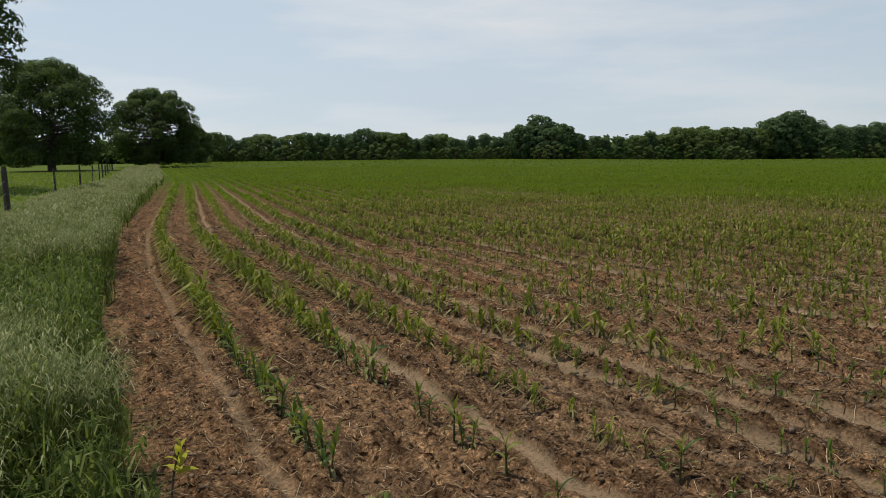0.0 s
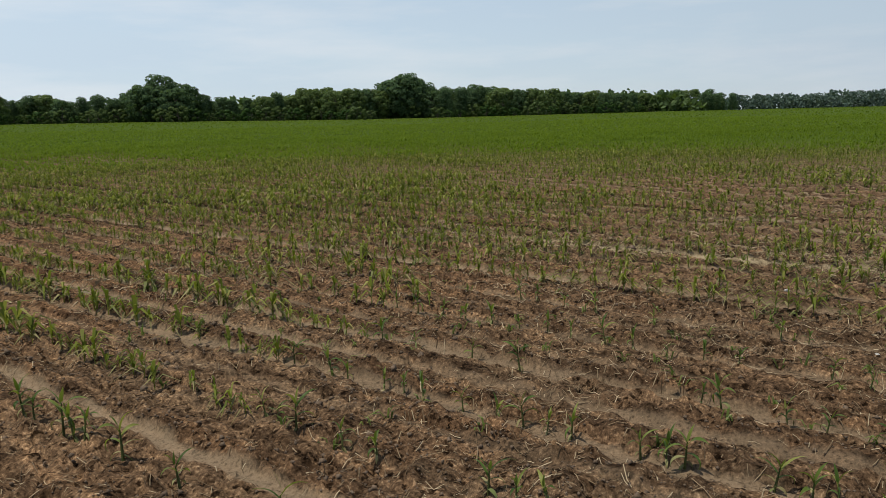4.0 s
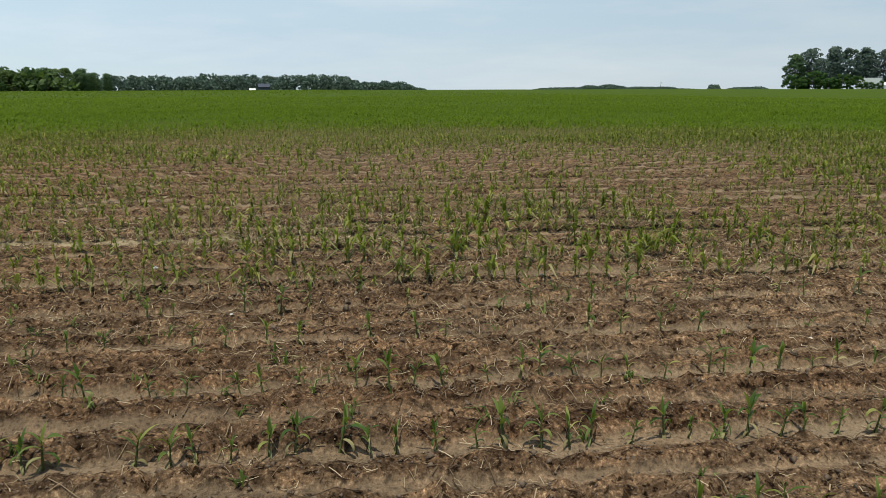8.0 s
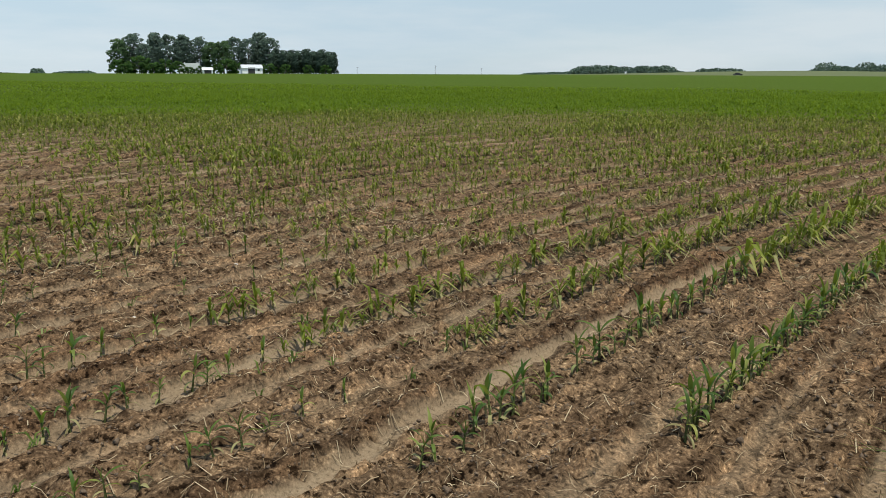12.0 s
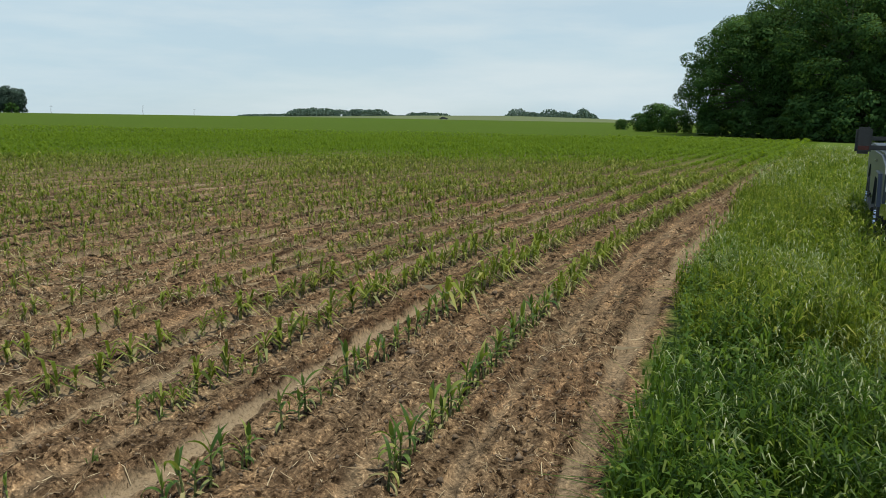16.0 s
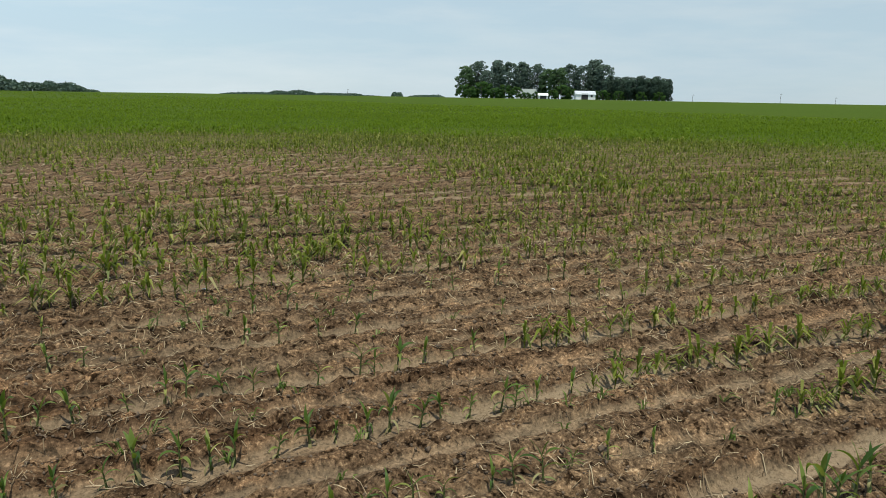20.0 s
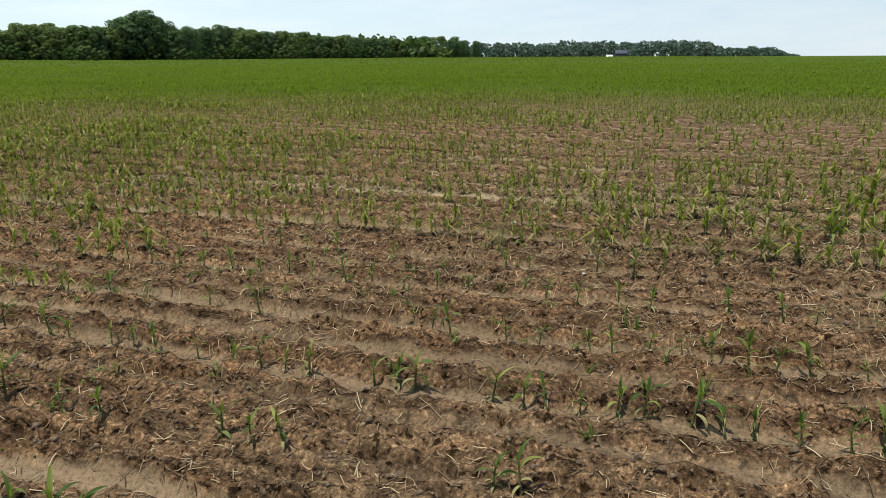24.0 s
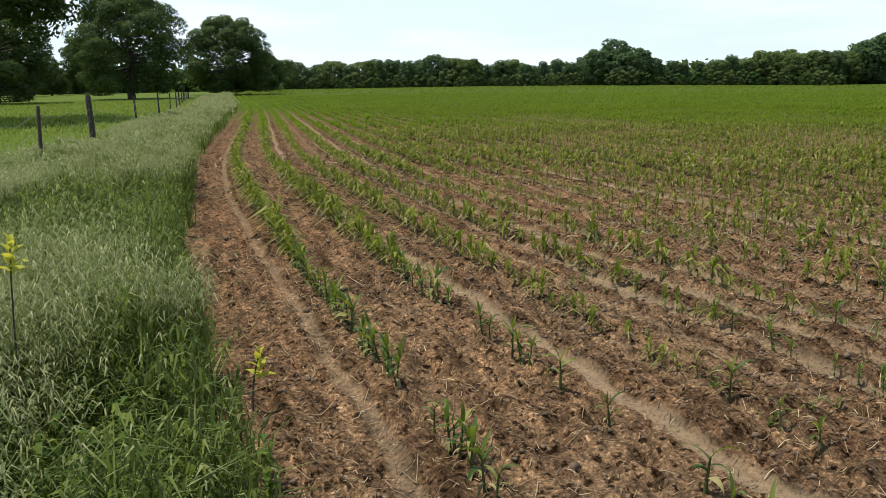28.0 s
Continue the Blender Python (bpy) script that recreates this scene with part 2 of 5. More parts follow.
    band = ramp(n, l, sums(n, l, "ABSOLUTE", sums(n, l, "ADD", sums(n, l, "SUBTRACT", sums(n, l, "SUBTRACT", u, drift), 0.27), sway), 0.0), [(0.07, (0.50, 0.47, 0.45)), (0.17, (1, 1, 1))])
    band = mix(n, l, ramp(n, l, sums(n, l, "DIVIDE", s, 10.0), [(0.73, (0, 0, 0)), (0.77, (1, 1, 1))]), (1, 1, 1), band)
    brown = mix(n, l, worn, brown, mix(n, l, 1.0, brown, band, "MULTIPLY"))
    pale = ramp(n, l, grain, [(0.25, (0.188, 0.136, 0.085)), (0.75, (0.315, 0.241, 0.156))])
    soil = mix(n, l, strip, brown, mix(n, l, 1.0, pale, damp, "MULTIPLY"))
    # a drift of dry straw and crust along one row
    away = sums(n, l, "ABSOLUTE", sums(n, l, "SUBTRACT", sums(n, l, "MULTIPLY_ADD", sums(n, l, "SUBTRACT", mid, 0.5), 0.5, s), 8.6), 0.0)
    dry = mix(n, l, 1.0, ramp(n, l, away, [(0.07, (1, 1, 1)), (0.22, (0, 0, 0))]), ramp(n, l, sums(n, l, "MULTIPLY_ADD", y, 0.08, 0.3), [(0.08, (0, 0, 0)), (0.25, (0.85, 0.85, 0.85)), (0.70, (0.85, 0.85, 0.85)), (0.88, (0, 0, 0))]), "MULTIPLY")
    dry = mix(n, l, 1.0, dry, ramp(n, l, fine, [(0.38, (0.2, 0.2, 0.2)), (0.5, (1, 1, 1))]), "MULTIPLY")
    soil = mix(n, l, dry, soil, (0.33, 0.27, 0.165))
    # grassland
    grass = ramp(n, l, mid, [(0.3, (0.052, 0.084, 0.014)), (0.7, (0.100, 0.140, 0.030))])
    edge = sums(n, l, "MULTIPLY_ADD", sums(n, l, "SUBTRACT", mid, 0.5), 0.5, s)
    in_field = ramp(n, l, sums(n, l, "MULTIPLY_ADD", edge, 1.2, 0.4), [(0.42, (0, 0, 0)), (0.62, (1, 1, 1))])
    # far out the crop closes over the soil
    far = n.new("ShaderNodeVectorMath")
    far.operation = "LENGTH"
    reach = n.new("ShaderNodeCombineXYZ")
    l.new(s, reach.inputs[0])
    l.new(sums(n, l, "MAXIMUM", sums(n, l, "MULTIPLY", y, 0.58), sums(n, l, "MULTIPLY", y, -0.92)), reach.inputs[1])
    l.new(reach.outputs[0], far.inputs[0])
    closed = ramp(n, l, sums(n, l, "DIVIDE", far.outputs["Value"], 200.0), [(0.09, (0, 0, 0)), (0.135, (0.30, 0.30, 0.30)), (0.20, (0.95, 0.95, 0.95))])
    crop = ramp(n, l, mid, [(0.3, (0.039, 0.069, 0.005)), (0.7, (0.054, 0.089, 0.007))])
    # far south another field; its pale colour includes the haze over it
    crop = mix(n, l, ramp(n, l, sums(n, l, "MULTIPLY_ADD", y, -0.001, sums(n, l, "MULTIPLY", big, 0.06)), [(0.36, (0, 0, 0)), (0.40, (1, 1, 1))]), crop, (0.098, 0.118, 0.058))
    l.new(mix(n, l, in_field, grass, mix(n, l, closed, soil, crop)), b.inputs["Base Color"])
    clods = mix(n, l, strip, noise_node(n, l, obj, 34.0, 6.0, 0.72), noise_node(n, l, obj, 150.0, 2.0))
    bump(n, l, b, mix(n, l, 0.5, clods, shaded_pits), 0.75, 0.03)
    return m


LOAM = soil_material()
CORN = leafy("corn_leaf", [(0.0, (0.036, 0.052, 0.010)), (0.4, (0.090, 0.118, 0.016)), (0.78, (0.150, 0.178, 0.028)), (1.0, (0.28, 0.265, 0.09))], 0.6, 0.34, (0.28, 0.34, 0.03))
WILT = leafy("withered_leaf", [(0.0, (0.10, 0.085, 0.035)), (0.5, (0.24, 0.215, 0.10)), (1.0, (0.12, 0.14, 0.05))], 0.75, 0.15, (0.3, 0.3, 0.1))
CORN_LEAF = leafy("single_corn_leaf", [(0.0, (0.024, 0.056, 0.014)), (0.45, (0.052, 0.094, 0.021)), (0.8, (0.105, 0.148, 0.034)), (1.0, (0.24, 0.24, 0.07))], 0.42, 0.28, (0.32, 0.40, 0.04), single=True)
WILT_LEAF = leafy("single_withered_leaf", [(0.0, (0.10, 0.085, 0.035)), (0.5, (0.26, 0.23, 0.11)), (1.0, (0.12, 0.15, 0.05))], 0.75, 0.15, (0.3, 0.3, 0.1), single=True)
CLOSED_CROP = leafy("thick_crop_leaf", [(0.0, (0.058, 0.096, 0.006)), (0.6, (0.078, 0.122, 0.008)), (1.0, (0.100, 0.145, 0.012))], 0.7, 0.38, (0.26, 0.38, 0.02))
STALK = leafy("corn_stalk", [(0.0, (0.06, 0.08, 0.025)), (1.0, (0.13, 0.14, 0.055))], 0.6, 0.1)
GRASS = leafy("brome_grass", [(0.0, (0.014, 0.028, 0.006)), (0.45, (0.060, 0.092, 0.019)), (0.8, (0.132, 0.172, 0.044)), (1.0, (0.26, 0.28, 0.12))], 0.6, 0.36, (0.30, 0.39, 0.09), patch=1.6, patch_tint=(0.70, 0.75, 0.70))
SEED = leafy("brome_seed_head", [(0.0, (0.085, 0.12, 0.045)), (0.6, (0.18, 0.22, 0.095)), (1.0, (0.38, 0.39, 0.23))], 0.7, 0.25, (0.35, 0.36, 0.15))
PASTURE = leafy("short_grass", [(0.0, (0.09, 0.15, 0.02)), (0.6, (0.16, 0.23, 0.040)), (1.0, (0.27, 0.29, 0.09))], 0.6, 0.3, (0.3, 0.4, 0.05))
STRAW = leafy("straw", [(0.0, (0.03, 0.018, 0.01)), (0.35, (0.11, 0.076, 0.044)), (0.75, (0.26, 0.195, 0.118)), (1.0, (0.50, 0.41, 0.27))], 0.8, 0.05, (0.3, 0.25, 0.1))
CLOD = plain("clod", (0.046, 0.031, 0.019), (0.180, 0.125, 0.080), 30.0, 0.95, relief=0.01)
BRIGHT = leafy("lush_grass", [(0.0, (0.008, 0.022, 0.003)), (0.45, (0.030, 0.062, 0.006)), (0.85, (0.078, 0.128, 0.012)), (1.0, (0.18, 0.20, 0.05))], 0.55, 0.32, (0.28, 0.42, 0.05), patch=1.4, patch_tint=(0.62, 0.72, 0.72))
# a yellower green for the verge farther south
YELLOW_GREEN = leafy("yellow_green_grass", [(0.0, (0.022, 0.044, 0.004)), (0.5, (0.078, 0.112, 0.009)), (0.88, (0.160, 0.185, 0.018)), (1.0, (0.28, 0.27, 0.07))], 0.6, 0.36, (0.32, 0.42, 0.05))
WEED = leafy("weed_leaf", [(0.0, (0.022, 0.052, 0.008)), (0.6, (0.055, 0.100, 0.014)), (1.0, (0.13, 0.17, 0.03))], 0.5, 0.3, (0.28, 0.38, 0.05))
OAK = leafy("oak_leaf", [(0.0, (0.036, 0.060, 0.025)), (0.5, (0.060, 0.096, 0.037)), (1.0, (0.102, 0.146, 0.056))], 0.75, 0.25, (0.16, 0.27, 0.04), patch=0.5, patch_tint=(0.65, 0.7, 0.62))
ELM = leafy("elm_leaf", [(0.0, (0.016, 0.046, 0.012)), (0.5, (0.032, 0.078, 0.020)), (1.0, (0.074, 0.138, 0.032))], 0.7, 0.20, (0.18, 0.28, 0.03), patch=0.45, patch_tint=(0.7, 0.75, 0.7))
# leaf green lightened to carry the haze in front of the wood
HAZED_WOODLEAF = leafy("hazed_wood_leaf", [(0.0, (0.038, 0.070, 0.034)), (0.5, (0.060, 0.106, 0.048)), (1.0, (0.094, 0.150, 0.064))], 0.8, 0.30, (0.12, 0.20, 0.05), patch=0.3, patch_tint=(0.72, 0.76, 0.80))
WILLOW = leafy("pale_leaf", [(0.0, (0.040, 0.070, 0.022)), (0.5, (0.068, 0.108, 0.034)), (1.0, (0.11, 0.155, 0.05))], 0.55, 0.25, (0.2, 0.3, 0.05))
SPRUCE = leafy("spruce_needle", [(0.0, (0.024, 0.044, 0.034)), (1.0, (0.046, 0.074, 0.052))], 0.7, 0.1, (0.1, 0.15, 0.03))
# distance haze on far trees, mixed into a paler bluish leaf colour
HAZED_FARLEAF = leafy("hazed_far_leaf", [(0.0, (0.048, 0.076, 0.066)), (0.6, (0.076, 0.114, 0.092)), (1.0, (0.108, 0.148, 0.110))], 0.8, 0.25, (0.05, 0.08, 0.03))
BARK = plain("bark", (0.035, 0.028, 0.022), (0.10, 0.085, 0.07), 9.0, 0.95, relief=0.03)
POST = plain("weathered_post", (0.025, 0.02, 0.016), (0.075, 0.062, 0.05), 14.0, 0.9, relief=0.008)
WIRE = plain("fence_wire", (0.16, 0.15, 0.14), (0.30, 0.28, 0.26), 20.0, 0.5, 0.8)
SIDING = plain("white_siding", (0.66, 0.67, 0.67), (0.82, 0.82, 0.81), 0.8, 0.6)
SHED_ROOF = plain("galvanised_roof", (0.48, 0.50, 0.52), (0.66, 0.68, 0.70), 0.6, 0.4, 0.3)
SHINGLE = plain("grey_shingle", (0.16, 0.185, 0.17), (0.26, 0.29, 0.27), 3.0, 0.9)
DARK_OPENING = plain("dark_interior", (0.015, 0.016, 0.017), (0.03, 0.03, 0.032), 1.0, 0.8)
BARN = plain("blue_grey_barn", (0.018, 0.026, 0.045), (0.03, 0.04, 0.065), 0.5, 0.7)
PAINT = plain("grey_car_paint", (0.045, 0.055, 0.070), (0.060, 0.072, 0.090), 1.5, 0.35, 0.2)
BLACK = plain("black_plastic", (0.012, 0.012, 0.013), (0.025, 0.025, 0.027), 30.0, 0.5)
RUBBER = plain("tyre_rubber", (0.016, 0.016, 0.016), (0.035, 0.034, 0.032), 18.0, 0.9, relief=0.004)
CHROME = plain("chrome", (0.62, 0.63, 0.64), (0.75, 0.76, 0.77), 2.0, 0.08, 1.0)
LAMP_GLASS = plain("lamp_lens", (0.30, 0.33, 0.36), (0.5, 0.53, 0.56), 6.0, 0.08)
WINDOW_GLASS = plain("tinted_glass", (0.012, 0.015, 0.017), (0.02, 0.024, 0.027), 2.0, 0.04)
RED_LENS = plain("red_reflector", (0.05, 0.012, 0.012), (0.08, 0.02, 0.018), 5.0, 0.25)
STONE = plain("field_stone", (0.38, 0.36, 0.33), (0.62, 0.60, 0.56), 12.0, 0.9, relief=0.005)

# ---- building helpers ----
def part(name, bm, mat, parent=None, label=""):
    """Links a bmesh as one mesh object, under a thing or a part."""
    me = bpy.data.meshes.new(name)
    bm.to_mesh(me)
    bm.free()
    me.materials.append(mat)
    ob = new(name, me)
    ob.parent = parent
    if label:
        ob["label"] = label
    return ob


def sheet(name, verts, faces, mat, parent=None, smooth=False):
    """A mesh object from arrays; all faces have the same number of corners."""
    me = bpy.data.meshes.new(name)
    verts, faces = np.asarray(verts, np.float32), np.asarray(faces, np.int32)
    count, sides = faces.shape
    me.vertices.add(len(verts))
    me.vertices.foreach_set("co", verts.ravel())
    me.loops.add(count * sides)
    me.loops.foreach_set("vertex_index", faces.ravel())
    me.polygons.add(count)
    me.polygons.foreach_set("loop_start", np.arange(count, dtype=np.int32) * sides)
    me.polygons.foreach_set("loop_total", np.full(count, sides, np.int32))
    me.polygons.foreach_set("use_smooth", np.full(count, smooth))
    me.materials.append(mat)
    me.update(calc_edges=True)
    ob = new(name, me)
    ob.parent = parent
    return ob


def lattice(ix, iy, seed):
    h = (ix.astype(np.int64) * 374761393 + iy.astype(np.int64) * 668265263 + seed * 982451653) & 0xFFFFFFFF
    h = ((h ^ (h >> 13)) * 1274126177) & 0xFFFFFFFF
    return ((h ^ (h >> 16)) & 0xFFFF) / 65535.0


def rough(x, y, seed=0):
    """Smooth noise from 0 to 1 on the plane."""
    x, y = np.asarray(x, float), np.asarray(y, float)
    ix, iy = np.floor(x), np.floor(y)
    fx, fy = x - ix, y - iy
    fx, fy = fx * fx * (3 - 2 * fx), fy * fy * (3 - 2 * fy)
    a, b = lattice(ix, iy, seed), lattice(ix + 1, iy, seed)
    c, d = lattice(ix, iy + 1, seed), lattice(ix + 1, iy + 1, seed)
    return (a * (1 - fx) + b * fx) * (1 - fy) + (c * (1 - fx) + d * fx) * fy


def ease(a, b, v):
    u = np.clip((np.asarray(v, float) - a) / (b - a), 0, 1)
    return u * u * (3 - 2 * u)


def bow(y):
    """How far the rows swing sideways along the field."""
    y = np.asarray(y, float)

    def run(d, width):
        u = np.clip(d / width, 0, 1)
        return width * (u**3 - u**4 / 2) + np.maximum(d - width, 0)

    return 0.12 * run(y - 6, 18) - 0.04 * run(y - 45, 35) - 0.14 * run(-y - 3.5, 13) - 0.018 * y * np.exp(-((y / 8) ** 2))


def lie(x, y):
    """The broad lie of the land: level, falling away past the crest to the east, a low rise far south."""
    r = np.hypot(x, y)
    east = ease(-0.35, 0.05, x / np.maximum(r, 1e-6))
    fall = -0.0078 * np.maximum(r - 300, 0) * east
    hill = 5.5 * np.exp(-(((x - 190) / 170) ** 2 + ((y + 760) / 200) ** 2))
    rise = 1.5 * ease(30, 230, y) * ease(0.1, 0.8, (y - np.abs(x) * 0.55) / np.maximum(r, 1e-6))
    return fall + hill + rise + 0.10 * (rough(x / 23, y / 23, 5) - 0.5) * ease(12, 60, r)


# smooth pale strips of dry crust along the rows: row number, width, strength, share towards the south, share towards the north
STRIPS = [
    (-0.02, 0.11, 0.50, 1.0, 0.15), (0.66, 0.075, 0.45, 0.5, 0.9), (1.22, 0.08, 0.30, 1.0, 0.2), (2.40, 0.085, 0.95, 1.0, 0.80), (3.00, 0.06, 0.25, 1.0, 0.5), (3.56, 0.08, 0.50, 1.0, 0.4),
    (4.00, 0.12, 0.95, 1.0, 0.65), (4.52, 0.09, 0.70, 0.4, 1.0), (5.06, 0.10, 0.75, 1.0, 1.1), (5.50, 0.07, 0.35, 1.0, 1.2), (6.10, 0.10, 0.65, 1.0, 0.7), (6.62, 0.06, 0.25, 1.0, 0.8),
    (7.15, 0.10, 0.60, 1.0, 0.8), (8.35, 0.14, 0.80, 0.6, 1.25), (9.12, 0.10, 0.60, 1.0, 0.8),
]


def strip_at(k, y):
    """How far the smooth crust lies bare at a row number: 0 to 1."""
    k, y = np.broadcast_arrays(np.asarray(k, float), np.asarray(y, float))
    out = np.zeros(k.shape)
    north = ease(-1.0, 2.5, y)
    for i, (at, wide, full, to_south, to_north) in enumerate(STRIPS):
        near = np.abs(k - at) < wide + 0.25
        kk, yy = k[near], y[near]
        sway = 0.09 * (rough(yy * 0.55, yy * 0 + i * 7.3, 111) - 0.5) + 0.07 * (rough(yy * 3.1, yy * 0 + i * 3.7, 112) - 0.5) + 0.05 * (rough(kk * 9, yy * 6.5, 113) - 0.5)
        w = wide * (0.75 + 0.5 * rough(yy * 0.8, yy * 0 + i * 5.1, 114))
        bare = 1 - ease(0.55, 1.0, np.abs(kk - at - sway) / w)
        kept = ease(0.15, 0.48, rough(yy * 0.9, yy * 0 + i * 9.7, 115) * 0.7 + 0.3 * rough(kk * 8, yy * 4, 116))
        amount = full * (to_south + (to_north - to_south) * north[near])
        out[near] = np.maximum(out[near], bare * np.clip(amount * (0.5 + 0.5 * kept), 0, 1))
    return out


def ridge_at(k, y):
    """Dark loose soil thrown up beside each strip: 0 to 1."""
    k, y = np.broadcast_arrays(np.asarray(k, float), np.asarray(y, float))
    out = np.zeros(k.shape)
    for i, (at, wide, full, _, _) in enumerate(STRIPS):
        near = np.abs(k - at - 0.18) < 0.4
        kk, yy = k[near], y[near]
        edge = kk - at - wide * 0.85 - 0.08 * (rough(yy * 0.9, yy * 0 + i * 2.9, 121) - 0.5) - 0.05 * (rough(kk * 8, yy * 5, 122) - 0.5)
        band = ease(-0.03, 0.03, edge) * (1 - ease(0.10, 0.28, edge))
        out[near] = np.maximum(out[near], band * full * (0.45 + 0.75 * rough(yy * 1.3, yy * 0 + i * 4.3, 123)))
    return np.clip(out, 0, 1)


def ground_z(x, y):
    """The height of the soil or turf."""
    x, y = np.asarray(x, float), np.asarray(y, float)
    s = x - bow(y)
    k = (s - FIRST) / ROW
    u = k - np.floor(k + 0.5)
    field = ease(0.0, 0.35, s)
    near = 1 - ease(30, 60, np.hypot(x, y))
    far_groove = 1 - ease(0.125, 0.175, np.abs(u + 0.08))
    hollow = np.where(k < 9.6, strip_at(k, y), far_groove * (k >= 9.6) * 0.8)
    ridge = 0.020 - 0.048 * hollow + 0.034 * np.where(k < 9.6, ridge_at(k, y), 0.0)
    lumps = 0.030 * (rough(x * 4.2, y * 2.6, 1) - 0.5) + 0.070 * np.maximum(rough(x * 9, y * 7, 2) - 0.5, 0) + 0.046 * (rough(x * 15, y * 13, 3) - 0.5) + 0.034 * (rough(x * 27, y * 24, 4) - 0.5) - 0.042 * np.maximum(0.12 - np.abs(rough(x * 8 + 5, y * 5, 9) - 0.5), 0) / 0.12
    calm = 1 - 0.86 * np.clip(hollow * 1.25, 0, 1)
    rut = -0.07 * np.exp(-(((s - 12.3) / 0.10) ** 2)) - 0.06 * np.exp(-(((s - 14.1) / 0.10) ** 2))
    lumps = lumps + rut * ease(-30, -20, y) * (1 - ease(14, 22, y))
    turf = 0.05 * (rough(x * 1.1, y * 1.1, 7) - 0.4)
    return lie(x, y) + near * (field * (ridge + lumps * calm) + (1 - field) * turf)


def spread(step, dense_lo, dense_hi, limit, growth):
    """Grid lines: even in the middle, ever wider outwards."""
    out = list(np.arange(dense_lo, dense_hi + step / 2, step))
    d, v = step, dense_hi
    up = []
    while v < limit:
        d *= growth
        v += d
        up.append(v)
    d, v = step, dense_lo
    down = []
    while v > -limit:
        d *= growth
        v -= d
        down.append(v)
    return np.array(down[::-1] + out + up)


# ---- the ground: one sheet ----
gs = np.sort(np.concatenate([spread(0.026, 0.1, 7.6, 3200, 1.085), 12.3 + np.arange(-4, 5) * 0.07, 14.1 + np.arange(-4, 5) * 0.07]))
gy = spread(0.036, -6.4, 6.0, 3200, 1.08)
S, Y = np.meshgrid(gs, gy)
X = S + bow(Y)
Z = ground_z(X, Y)
rows_n, cols_n = S.shape
corner = (np.arange(rows_n - 1)[:, None] * cols_n + np.arange(cols_n - 1)[None, :]).ravel()
faces = np.stack([corner, corner + 1, corner + cols_n + 1, corner + cols_n], 1)
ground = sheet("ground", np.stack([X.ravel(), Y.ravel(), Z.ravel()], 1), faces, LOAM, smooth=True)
uv = ground.data.uv_layers.new(name="rows")
uv.data.foreach_set("uv", np.stack([S.ravel(), Y.ravel()], 1)[faces.ravel()].astype(np.float32).ravel())
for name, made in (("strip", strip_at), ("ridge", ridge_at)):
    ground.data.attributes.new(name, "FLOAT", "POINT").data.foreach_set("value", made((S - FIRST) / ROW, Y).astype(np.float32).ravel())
tagged(ground, "tilled brown loam field with pale wheel strips, running into grass", "ground", kind="structure")


def blades(base, height, width, lean, turn, curl=0.5, fold=0.0):
    """Bent tapering blades, three triangles each."""
    n = len(base)
    along = np.stack([np.cos(turn), np.sin(turn), np.zeros(n)], 1)
    side = np.stack([-np.sin(turn), np.cos(turn), np.zeros(n)], 1) * (width / 2)[:, None]
    up = np.array([0, 0, 1.0])
    reach = (lean * height)[:, None]
    mid = base + along * reach * 0.35 + up * (height * 0.62)[:, None]
    tip = base + along * reach * 1.15 + up * (height * (1 - curl * np.abs(lean)))[:, None]
    V = np.stack([base - side * 0.7, base + side * 0.7, mid - side, mid + side, tip], 1).reshape(-1, 3)
    i = np.arange(n)[:, None] * 5
    F = np.stack([i + [0, 1, 3], i + [0, 3, 2], i + [2, 3, 4]], 1).reshape(-1, 3)
    return V, F


def join(pieces):
    vs, fs, k = [], [], 0
    for V, F in pieces:
        vs.append(V)
        fs.append(F + k)
        k += len(V)
    return np.concatenate(vs), np.concatenate(fs)

# ---- the crop ----
rng = np.random.default_rng(11)


def stand(k, y):
    """How well the seed came up: thick by the edge rows and far out, thin in the hollow."""
    x = FIRST + ROW * k + bow(y)
    thick = rough(x / 4.5 + 3, y / 7.0, 21)
    out = ease(19, 32, np.hypot(x, y))
    side = np.maximum(ease(4, 10, y), ease(4, 11, -y))
    bare = 0.42 * np.exp(-(((x - 15.5) / 4.0) ** 2) - (((y + 2.5) / 8.0) ** 2))
    return np.clip(0.78 - bare + 0.9 * (thick - 0.5) + 0.5 * out + 0.45 * side + 0.5 * (k < 3), 0.15, 1.0)


def leaf_mesh(name, length, width, rise, bend, mat, steps=7, twist=0.0):
    """A folded leaf blade that leaves the stalk along +x, climbs, arches over and tapers."""
    bm = bmesh.new()
    rows = []
    x = z = 0.0
    for i in range(steps + 1):
        t = i / steps
        a = rise - bend * t**1.6
        if i:
            x += length / steps * math.cos(a)
            z += length / steps * math.sin(a)
        w = width * 0.5 * (0.35 + 0.65 * math.sin(math.pi * min(1, 0.2 + 0.7 * t))) * max(0.06, 1 - t**3)
        c, s = math.cos(twist * t), math.sin(twist * t)
        rows.append([bm.verts.new((x, o * w * c, z + abs(o) * w * 0.4 + o * w * s)) for o in (-1, 0, 1)])
    for a, b in zip(rows, rows[1:]):
        for j in (0, 1):
            bm.faces.new((a[j], a[j + 1], b[j + 1], b[j])).smooth = True
    me = bpy.data.meshes.new(name)
    bm.to_mesh(me)
    bm.free()
    me.materials.append(mat)
    return me


